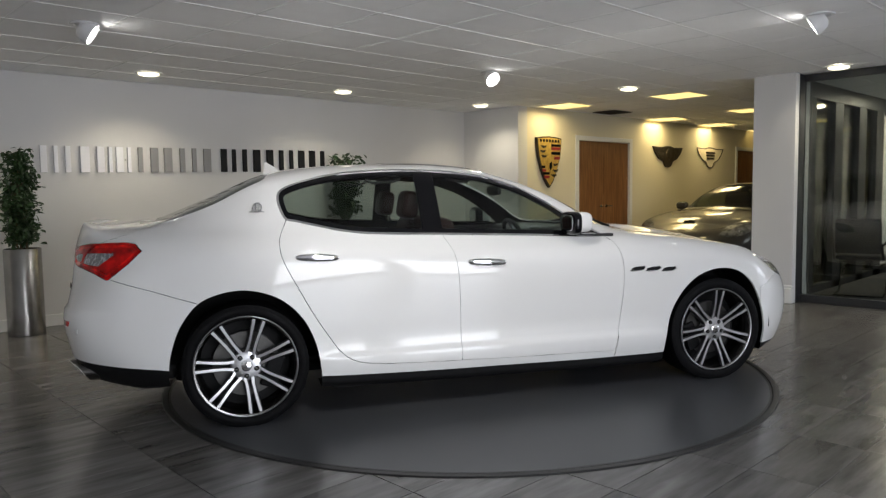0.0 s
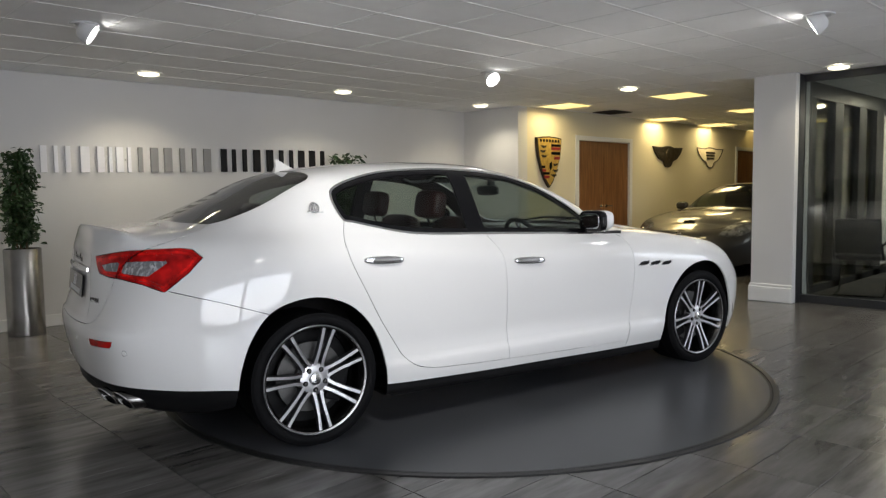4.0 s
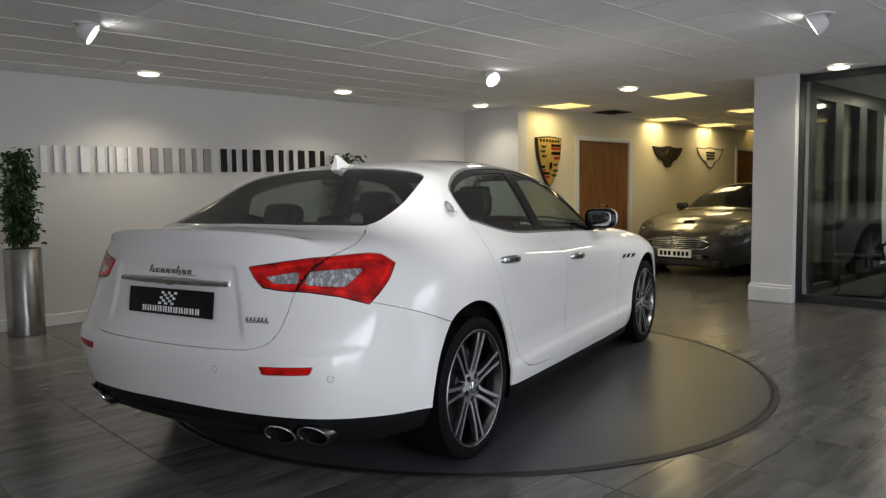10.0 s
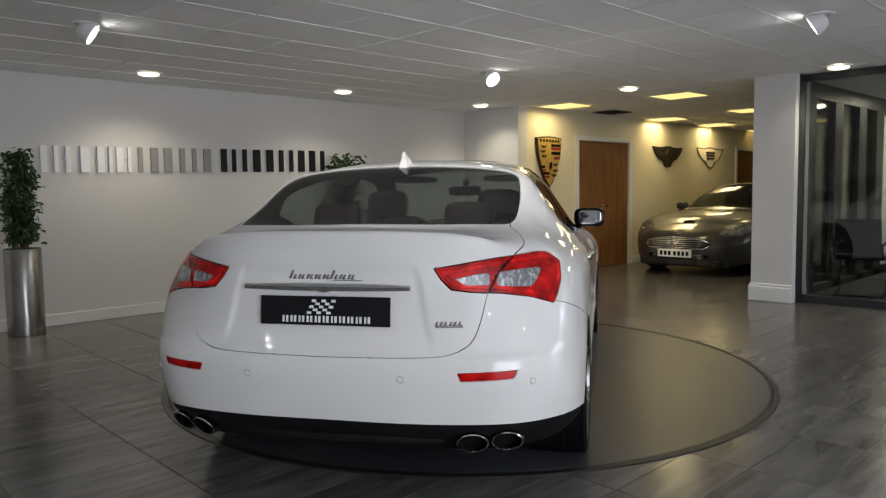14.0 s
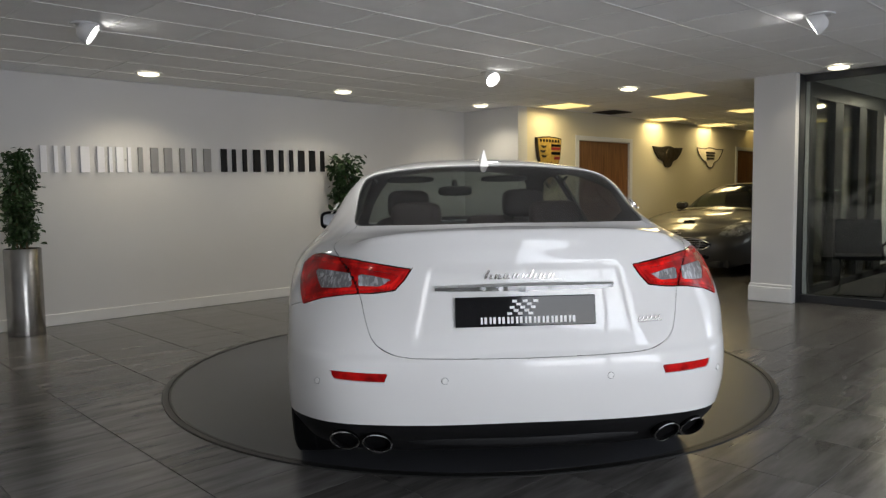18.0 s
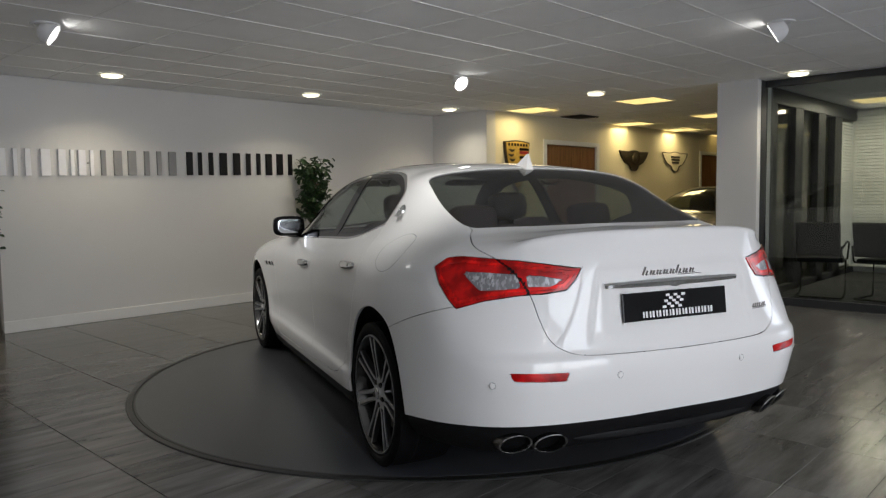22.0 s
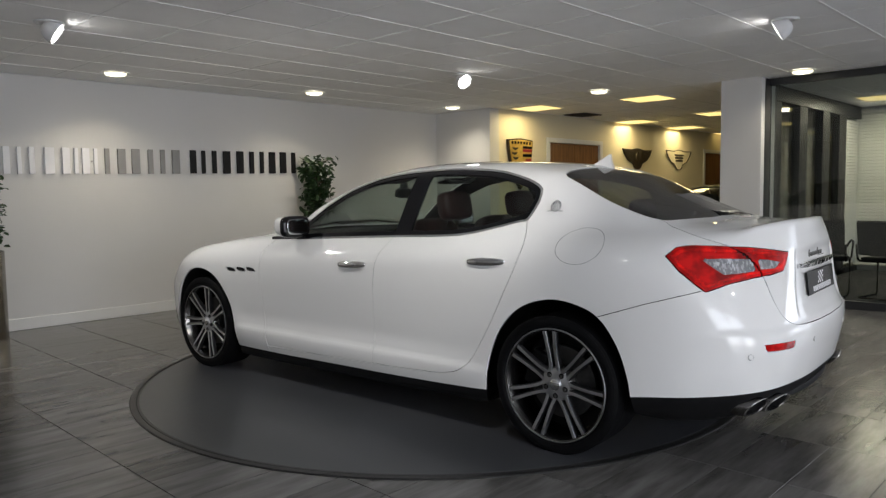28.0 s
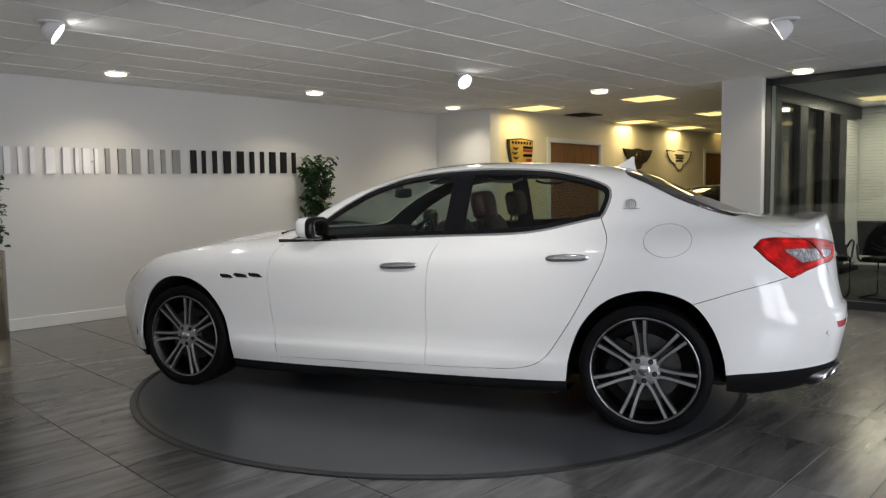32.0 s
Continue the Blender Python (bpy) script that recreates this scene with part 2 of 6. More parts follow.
def sharpen(me, degrees):
    """Smooth shading that breaks at edges sharper than degrees."""
    bm = bmesh.new()
    bm.from_mesh(me)
    for e in bm.edges:
        if len(e.link_faces) == 2 and e.calc_face_angle(0) > radians(degrees):
            e.smooth = False
    bm.to_mesh(me)
    bm.free()


def tube(name, points, radius, material, parent=None, label="", n=10, closed=False):
    """A round bar swept along points."""
    pts = [Vector(p) for p in points]
    v, f = [], []
    up = Vector((0, 0, 1))
    k = len(pts)
    for i, p in enumerate(pts):
        d = (pts[(i + 1) % k] - pts[i - 1]) if closed else (pts[min(i + 1, k - 1)] - pts[max(i - 1, 0)])
        d.normalize()
        s = d.cross(up)
        if s.length < 1e-3:
            s = d.cross(Vector((1, 0, 0)))
        s.normalize()
        w = s.cross(d)
        for j in range(n):
            a = 2 * math.pi * j / n
            v.append(p + radius * (math.cos(a) * s + math.sin(a) * w))
    for i in range(k if closed else k - 1):
        for j in range(n):
            a, b = i * n, ((i + 1) % k) * n
            f.append((a + j, a + (j + 1) % n, b + (j + 1) % n, b + j))
    if not closed:
        f += [tuple(reversed(range(n))), tuple(range((k - 1) * n, k * n))]
    return raw(name, v, f, material, parent, label, True)


def thing(name, at, label, category, group="", turn=0.0):
    ob = new(name)
    ob.matrix_world = pose(*at, 0, 0, turn)
    ob.empty_display_size = 0.2
    return tagged(ob, label, category, group)


# ---- shell of the showroom ----
X0, X1, Y0 = -7.6, 16.2, -7.1


def walls():
    def wall(name, x0, x1, y0, y1, mat, z0=0.0, z1=CEIL):
        return tagged(box(name, x0, x1, y0, y1, z0, z1, mat), kind="structure")
    wall("wall_sign", X0, STEP_X + 0.2, SIGN_Y, SIGN_Y + 0.2, WALL)
    wall("wall_step", STEP_X, STEP_X + 0.2, EMBLEM_Y, SIGN_Y, WALL)
    wall("wall_west", X0 - 0.2, X0, Y0, SIGN_Y + 0.2, WALL)
    f0, f1 = FRONT_Y - 0.2, FRONT_Y
    wall("wall_front_corner", X0 - 0.2, WINDOWS[0][0], f0, f1, WALL)
    wall("wall_front_low", WINDOWS[0][0], WINDOWS[1][1], f0, f1, WALL, 0, 0.12)
    wall("wall_front_high", WINDOWS[0][0], WINDOWS[1][1], f0, f1, WALL, 2.38, CEIL)
    wall("wall_front_east", WINDOWS[1][1], 4.63, f0, f1, WALL)
    wall("wall_office_corner", 4.63, 5.35, Y0 - 0.2, Y0, WALL)
    wall("wall_office_low", 5.35, 8.45, Y0 - 0.2, Y0, WALL, 0, 0.82)
    wall("wall_office_high", 5.35, 8.45, Y0 - 0.2, Y0, WALL, 2.22, CEIL)
    wall("wall_south_end", 8.45, X1, Y0 - 0.2, Y0, WALL)
    wall("window_mullion", WINDOWS[0][1], WINDOWS[1][0], FRONT_Y - 0.1, FRONT_Y + 0.08, DARK_FRAME, 0.12, 2.38)
    wall("wall_east", X1, X1 + 0.2, Y0 - 0.2, EMBLEM_Y + 0.2, WARM_WALL)


def floor_and_turntable():
    bm = bmesh.new()
    add_box(bm, X0 - 0.2, X1 + 0.2, Y0 - 0.2, SIGN_Y + 0.2, -0.2, -0.004)
    base = tagged(part("floor", bm, GROUT), kind="structure")
    # turntable: steel ring in the floor and the turning disc
    ring = lathe("turntable_ring", [(2.035, -0.003), (2.035, 0.006), (2.066, 0.006), (2.07, 0.002), (2.07, -0.003)], RIM_EDGE, n=160, cap=False)
    tagged(ring, "thin dark steel ring set in the tiles round the turntable", "turntable ring")
    top = thing("turntable", (0, 0, 0), "round charcoal car turntable flush with the tiled floor", "turntable")
    lathe("disc", [(0, 0.004), (1.2, 0.004), (2.014, 0.004), (2.0145, 0.003), (2.0145, -0.02)], DISC, top, n=160)
    lathe("edge_band", [(2.015, -0.02), (2.015, 0.003), (2.0155, 0.004), (2.027, 0.004), (2.030, 0.001), (2.030, -0.02)], DISC_EDGE, top, "worn dark edge band", n=160, cap=False)
    return base, top


TILE_PITCH = 0.616
TILE_Y = 0.299


def floor_tiles(base):
    """Square tiles, those by the turntable cut to its curve."""
    size = (TILE_PITCH - 0.006, TILE_Y - 0.004)
    me = None
    far = bmesh.new()
    count = 0
    for i in range(-12, 23):
        for j in range(-18, 22):
            x, y = -0.515 + i * TILE_PITCH, -1.99 + j * TILE_Y
            cx, cy = x + TILE_PITCH / 2, y + TILE_Y / 2
            corners = [math.hypot(x + a * TILE_PITCH, y + b * TILE_Y) for a in (0, 1) for b in (0, 1)]
            if max(corners) < 2.07:
                continue
            x0, x1, y0, y1 = max(x + 0.003, X0), min(x + TILE_PITCH - 0.003, X1), max(y + 0.002, Y0), min(y + TILE_Y - 0.002, SIGN_Y)
            if x1 - x0 < 0.02 or y1 - y0 < 0.02:
                continue
            if min(corners) < 2.075 or math.hypot(max(x0, min(0, x1)), max(y0, min(0, y1))) < 2.075:
                bm = bmesh.new()
                outline = [(x0, y0), (x1, y0), (x1, y1), (x0, y1)]
                n = 24
                pts = []
                for k in range(4):
                    a, b = outline[k], outline[(k + 1) % 4]
                    pts += [(a[0] + (b[0] - a[0]) * q / n, a[1] + (b[1] - a[1]) * q / n) for q in range(n)]
                clipped = [p for p in pts if math.hypot(*p) >= 2.072]
                hidden = [k for k, p in enumerate(pts) if math.hypot(*p) < 2.072]
                if not clipped:
                    continue
                # go round the outside points, then back along the ring
                start = next((k for k in range(len(pts)) if math.hypot(*pts[k]) >= 2.072 and math.hypot(*pts[k - 1]) < 2.072), 0)
                ordered = [pts[(start + k) % len(pts)] for k in range(len(pts))]
                ordered = [p for p in ordered if math.hypot(*p) >= 2.072]
                if hidden:
                    a0, a1 = math.atan2(ordered[-1][1], ordered[-1][0]), math.atan2(ordered[0][1], ordered[0][0])
                    d = (a1 - a0 + math.pi) % (2 * math.pi) - math.pi
                    ordered += [(2.072 * math.cos(a0 + d * q / 12), 2.072 * math.sin(a0 + d * q / 12)) for q in range(0, 13)]
                vs = [bm.verts.new((px, py, 0.0)) for px, py in ordered]
                try:
                    bm.faces.new(vs)
                except ValueError:
                    bm.free()
                    continue
                r = bmesh.ops.extrude_face_region(bm, geom=list(bm.faces))
                bmesh.ops.translate(bm, vec=(0, 0, -0.01), verts=[v for v in r["geom"] if isinstance(v, bmesh.types.BMVert)])
                bmesh.ops.recalc_face_normals(bm, faces=list(bm.faces))
                bmesh.ops.triangulate(bm, faces=list(bm.faces))
                part("floor_tile", bm, FLOOR, base)
                count += 1
            elif -3.2 < x < 3.2 and -3.4 < y < 3.0:
                if x1 - x0 > size[0] - 0.001 and y1 - y0 > size[1] - 0.001:
                    if me is None:
                        bm = bmesh.new()
                        add_box(bm, -size[0] / 2, size[0] / 2, -size[1] / 2, size[1] / 2, -0.01, 0, 0.0012, 1)
                        me = bpy.data.meshes.new("floor_tile")
                        bm.to_mesh(me)
                        bm.free()
                        me.materials.append(FLOOR)
                    ob = new("floor_tile", me)
                    ob.location = (cx, cy, random.uniform(-0.0004, 0.0004))
                    ob.parent = base
                    count += 1
                else:
                    add_box(far, x0, x1, y0, y1, -0.01, 0)
            else:
                add_box(far, x0, x1, y0, y1, -0.01, 0)
    tagged(part("far_floor_tiles", far, FLOOR, base), kind="stuff")


CPX, CPY, CX0, CY0 = 0.610, 0.575, 0.070, 0.235


def ceiling():
    """Lay-in tiles between white bars, one mesh for the tiles and grid."""
    bm = bmesh.new()
    add_box(bm, X0 - 0.2, X1 + 0.2, Y0 - 0.2, SIGN_Y + 0.2, CEIL + 0.012, CEIL + 0.2)
    for i in range(-13, 22):
        for j in range(-13, 8):
            x, y = CX0 + i * CPX, CY0 + j * CPY
            if x < X0 - 0.5 or y > SIGN_Y or (y > EMBLEM_Y and x > STEP_X):
                continue
            d = random.uniform(-0.0015, 0.0015)
            add_box(bm, x + 0.006, x + CPX - 0.006, y + 0.010, y + CPY - 0.010, CEIL + 0.004 + d, CEIL + 0.02)
    tiles = len(bm.faces)
    for i in range(-13, 22):
        x = CX0 + i * CPX
        add_box(bm, x - 0.006, x + 0.006, Y0, SIGN_Y, CEIL + 0.002, CEIL + 0.011)
    for j in range(-13, 8):
        y = CY0 + j * CPY
        add_box(bm, X0, X1, y - 0.010, y + 0.010, CEIL + 0.0005, CEIL + 0.0105)
    for k, f in enumerate(bm.faces):
        f.material_index = 0 if k < tiles else 1
    return tagged(part("ceiling", bm, [TILE_C, TBAR]), kind="structure")


walls()
floor_base, turntable = floor_and_turntable()
ceiling()

# ---- fixed parts of the room ----
WOOD = veneer("oak_veneer", (0.16, 0.062, 0.020), (0.30, 0.135, 0.045))
STEEL = paint("brushed_steel", (0.31, 0.30, 0.285), 0.26, 1.0, vary=0.12, scale=9)
GOLD = paint("painted_gold", (0.62, 0.42, 0.10), 0.38, 0.4, vary=0.15, scale=30)
CREST_RED = paint("crest_red", (0.30, 0.02, 0.02), 0.4, vary=0.1)
BRONZE = paint("dark_bronze", (0.055, 0.042, 0.028), 0.45, 0.5, vary=0.3, scale=20)
SIGN_WHITE = paint("sign_white_acrylic", (0.86, 0.86, 0.90), 0.18, vary=0.02)
SIGN_GREY = paint("sign_grey_acrylic", (0.22, 0.215, 0.21), 0.30, vary=0.03)
SIGN_BLACK = paint("sign_black_acrylic", (0.010, 0.010, 0.011), 0.55, vary=0.05)
SIGN_BLACK.node_tree.nodes["Principled BSDF"].inputs["Specular IOR Level"].default_value = 0.2
CARPET = paint("office_carpet", (0.055, 0.055, 0.058), 0.95, vary=0.2, scale=120, bump=0.5, bump_scale=400)
SLAT = paint("blind_slat", (0.82, 0.82, 0.80), 0.5, vary=0.03)
FABRIC = paint("black_chair_fabric", (0.016, 0.016, 0.018), 0.9, vary=0.2, scale=200, bump=0.3, bump_scale=500)
SOIL = paint("pot_soil", (0.03, 0.02, 0.012), 0.95, vary=0.4, scale=60, bump=0.8, bump_scale=90)
BARK = paint("plant_stem", (0.12, 0.085, 0.05), 0.8, vary=0.3, scale=40)
LEAF = paint("plant_leaf", (0.024, 0.055, 0.017), 0.42, vary=0.45, scale=11)
VENT_DARK = paint("vent_dark", (0.03, 0.028, 0.025), 0.7, vary=0.1)


def structure(ob):
    return tagged(ob, kind="structure")


def emblem_wall():
    y0, y1 = EMBLEM_Y, EMBLEM_Y + 0.2
    d0, d1, dz = 5.714, 7.184, 2.055
    e0, e1 = 11.30, 12.20
    structure(box("wall_emblem", STEP_X + 0.2, d0, y0, y1, 0, CEIL, WARM_WALL))
    structure(box("wall_over_door", d0, d1, y0, y1, dz, CEIL, WARM_WALL))
    structure(box("wall_far", d1, e0, y0, y1, 0, CEIL, WARM_WALL))
    structure(box("wall_over_far_door", e0, e1, y0, y1, dz, CEIL, WARM_WALL))
    structure(box("wall_end", e1, X1, y0, y1, 0, CEIL, WARM_WALL))
    for n, (a, b, leaves) in enumerate(((d0, d1, 2), (e0, e1, 1)), 1):
        frame_ob = structure(box("door_%d" % n, a, b, y0 + 0.19, y0 + 0.2, 0, dz, DARK_FRAME))
        for nm, box6 in (("jamb", (a - 0.075, a + 0.012, y0 - 0.018, y0 + 0.1, 0, dz + 0.06)), ("jamb", (b - 0.012, b + 0.075, y0 - 0.018, y0 + 0.1, 0, dz + 0.06)),
                         ("head", (a + 0.012, b - 0.012, y0 - 0.018, y0 + 0.1, dz - 0.012, dz + 0.06))):
            box(nm, *box6, TRIM, frame_ob, bevel=0.004)
        w = (b - a - 0.028) / leaves
        for k in range(leaves):
            x = a + 0.014 + k * w
            leaf = box("door_leaf", x + 0.002, x + w - 0.002, y0 + 0.02, y0 + 0.064, 0.008, dz - 0.016, WOOD, frame_ob, "oak veneer door leaf", bevel=0.002)
            hx = x + (w - 0.07 if k == 0 else 0.07)
            if n == 1:
                tube("lever_handle", [(hx, y0 + 0.02, 1.0), (hx, y0 - 0.03, 1.0), (hx + (-0.11 if k == 0 else 0.11), y0 - 0.03, 1.0)], 0.009, STEEL, frame_ob, "steel lever handle")
                lathe("handle_rose", [(0, 0), (0.026, 0), (0.024, 0.007), (0, 0.008)], STEEL, frame_ob, m=pose(hx, y0 + 0.02, 1.0, 90), n=20)


def skirtings():
    def board(name, x0, x1, y0, y1, h=0.115):
        bm = bmesh.new()
        add_box(bm, x0, x1, y0, y1, 0.0005, h, 0.005, 2)
        structure(part(name, bm, TRIM))
    board("baseboard_sign_wall", X0, STEP_X - 0.02, SIGN_Y - 0.018, SIGN_Y + 0.002)
    board("baseboard_step", STEP_X - 0.018, STEP_X + 0.002, EMBLEM_Y - 0.018, SIGN_Y - 0.02)
    board("baseboard_emblem_wall", STEP_X + 0.002, 5.63, EMBLEM_Y - 0.018, EMBLEM_Y + 0.002)
    board("baseboard_far_wall", 7.27, 11.21, EMBLEM_Y - 0.018, EMBLEM_Y + 0.002)


def pillar():
    bm = bmesh.new()
    add_box(bm, PILLAR_X, PILLAR_X + 0.40, -0.615, -0.165, 0, CEIL + 0.01, 0.006, 2)
    col = structure(part("pillar", bm, WALL))
    bm = bmesh.new()
    add_box(bm, PILLAR_X - 0.022, PILLAR_X + 0.422, -0.6165, -0.143, 0.0005, 0.17, 0.012, 3)
    part("skirting", bm, TRIM, col)
    bm = bmesh.new()
    add_box(bm, PILLAR_X - 0.012, PILLAR_X + 0.412, -0.6160, -0.153, 0.17, 0.20, 0.008, 2)
    part("skirting_cap", bm, TRIM, col)


def sign():
    """Raised sign of eleven plain upright shapes in three colours."""
    s = thing("raised_sign", (0, SIGN_Y, 1.5), "raised wall sign of white, grey and black plain bars", "sign")
    spans = [(-1.635, -1.431), (-1.421, -1.128), (-1.118, -0.722), (-0.701, -0.428), (-0.418, -0.122), (-0.105, 0.175),
             (0.253, 0.485), (0.515, 0.805), (0.838, 1.127), (1.151, 1.420), (1.442, 1.725)]
    for k, (a, b) in enumerate(spans):
        mat = SIGN_WHITE if k < 3 else SIGN_GREY if k < 6 else SIGN_BLACK
        z0 = 0.014 + (a + 1.63) * 0.0115
        h, w = 0.262, b - a
        colour = ("white", "grey", "black")[k // 3 if k < 6 else 2]
        for u0, u1 in (((0.07, 0.25), (0.36, 0.45), (0.55, 0.73), (0.84, 0.93)) if w > 0.35 else ((0.08, 0.37), (0.68, 0.86)) if k % 2 == 0 else ((0.10, 0.27), (0.58, 0.88))):
            box("bar", a + w * u0, a + w * u1, -0.034, -0.006, z0, z0 + h, mat, s, colour + " acrylic bar", bevel=0.002)
        for dx in (0.2, 0.8):
            lathe("stand_off", [(0.006, -0.001), (0.006, 0.01)], STEEL, s, n=8, m=pose(a + w * dx, -0.001, z0 + h * 0.5, 90))
    return s


def outline_slab(pts, y0, y1):
    """A slab with the outline pts in (x, z) between y0 and y1."""
    bm = bmesh.new()
    f = bm.faces.new([bm.verts.new((x, y0, z)) for x, z in pts])
    r = bmesh.ops.extrude_face_region(bm, geom=[f])
    bmesh.ops.translate(bm, vec=(0, y1 - y0, 0), verts=[v for v in r["geom"] if isinstance(v, bmesh.types.BMVert)])
    bmesh.ops.recalc_face_normals(bm, faces=list(bm.faces))
    return bm


def shield():
    s = thing("shield_emblem", (4.94, EMBLEM_Y, 1.305), "gold wall shield with red and black fields", "emblem")
    half = [(0.0, 0.0), (0.09, 0.10), (0.185, 0.27), (0.255, 0.46), (0.285, 0.62), (0.295, 0.735), (0.15, 0.752), (0.0, 0.760)]
    pts = half + [(-x, z) for x, z in half[-2:0:-1]]
    part("rim", outline_slab(pts, -0.045, -0.003), BRONZE, s, "dark bronze rim")
    part("field", outline_slab([(x * 0.93, 0.035 + z * 0.93) for x, z in pts], -0.054, -0.045), GOLD, s, "gold painted field")
    y0, y1 = -0.061, -0.0545
    for a, b, c, d, m in ((0.03, 0.25, 0.56, 0.60, CREST_RED), (0.03, 0.245, 0.49, 0.53, GLOSS_BLACK), (0.10, 0.235, 0.42, 0.46, CREST_RED), (0.03, 0.25, 0.61, 0.645, GLOSS_BLACK),
                          (-0.185, -0.10, 0.24, 0.275, CREST_RED), (-0.165, -0.02, 0.195, 0.23, GLOSS_BLACK), (-0.14, -0.02, 0.14, 0.18, CREST_RED), (-0.20, -0.12, 0.29, 0.325, GLOSS_BLACK)):
        box("stripe", a, b, y0, y1, c, d, m, s, bevel=0.002)
    for k in range(7):
        box("bar", -0.235 + k * 0.07, -0.20 + k * 0.07, y0, y1, 0.672, 0.712, GLOSS_BLACK, s, bevel=0.002)
    for sx, sz in ((-0.15, 0.60), (-0.17, 0.53), (-0.14, 0.46), (0.12, 0.34), (0.13, 0.25), (0.09, 0.18)):
        pts2 = [(sx + 0.065 * math.cos(a) , sz + 0.018 * math.sin(a) + 0.02 * math.cos(a) ** 2) for a in [2 * math.pi * q / 12 for q in range(12)]]
        part("curl", outline_slab(pts2, y0, y1), BRONZE, s)
    part("inner_shield", outline_slab([(0, .22), (.06, .30), (.07, .42), (-.07, .42), (-.06, .30)], -0.068, -0.0615), GOLD, s)
    part("inner_mark", outline_slab([(-.01, .26), (.03, .31), (.02, .385), (-.03, .36), (-.035, .30)], -0.073, -0.0685), GLOSS_BLACK, s)


def winged(name, x0, x1, z0, z1, label, open_form):
    cx, w, h = (x0 + x1) / 2, (x1 - x0) / 2, z1 - z0
    s = thing(name, (cx, EMBLEM_Y, z0), label, "emblem")
    half = [(0.0, 0.0), (0.14, 0.02), (0.24, 0.12), (0.30, 0.28), (0.62, 0.42), (0.86, 0.70), (1.0, 1.0), (0.40, 0.97), (0.18, 1.03), (0.0, 1.05)]
    pts = [(x * w, z * h) for x, z in half]
    pts = pts + [(-x, z) for x, z in pts[-2:0:-1]]
    if open_form:
        # an outlined form: a thin raised edge round a pale field
        part("field", outline_slab([(x * 0.94, h * 0.05 + z * 0.9) for x, z in pts], -0.02, -0.004), WARM_WALL, s, "cream field")
        for a, b in zip(pts, pts[1:] + pts[:1]):
            tube("edge", [(a[0], -0.02, a[1]), (b[0], -0.02, b[1])], 0.0075, BRONZE, s, n=8)
        for k, hw in enumerate((0.34, 0.30, 0.26)):
            box("centre_bar", -hw * w, hw * w, -0.034, -0.0205, (0.78 - 0.15 * k) * h - 0.016, (0.78 - 0.15 * k) * h + 0.016, BRONZE, s, "bronze cross bar", bevel=0.004)
    else:
        part("body", outline_slab(pts, -0.03, -0.004), BRONZE, s, "dark bronze wings")
        for sg in (-1, 1):
            for k in range(5):
                box("feather", *sorted((sg * 0.30 * w, sg * (0.92 - 0.1 * k) * w)), -0.04, -0.0302, (0.90 - 0.11 * k) * h - 0.012, (0.90 - 0.11 * k) * h + 0.008, BRONZE, s, bevel=0.003)
        lathe("roundel", [(0, 0.0), (0.10, 0.0), (0.09, 0.02), (0, 0.028)], BRONZE, s, "bronze roundel", n=24, m=pose(0, -0.0305, 0.62 * h, 90))


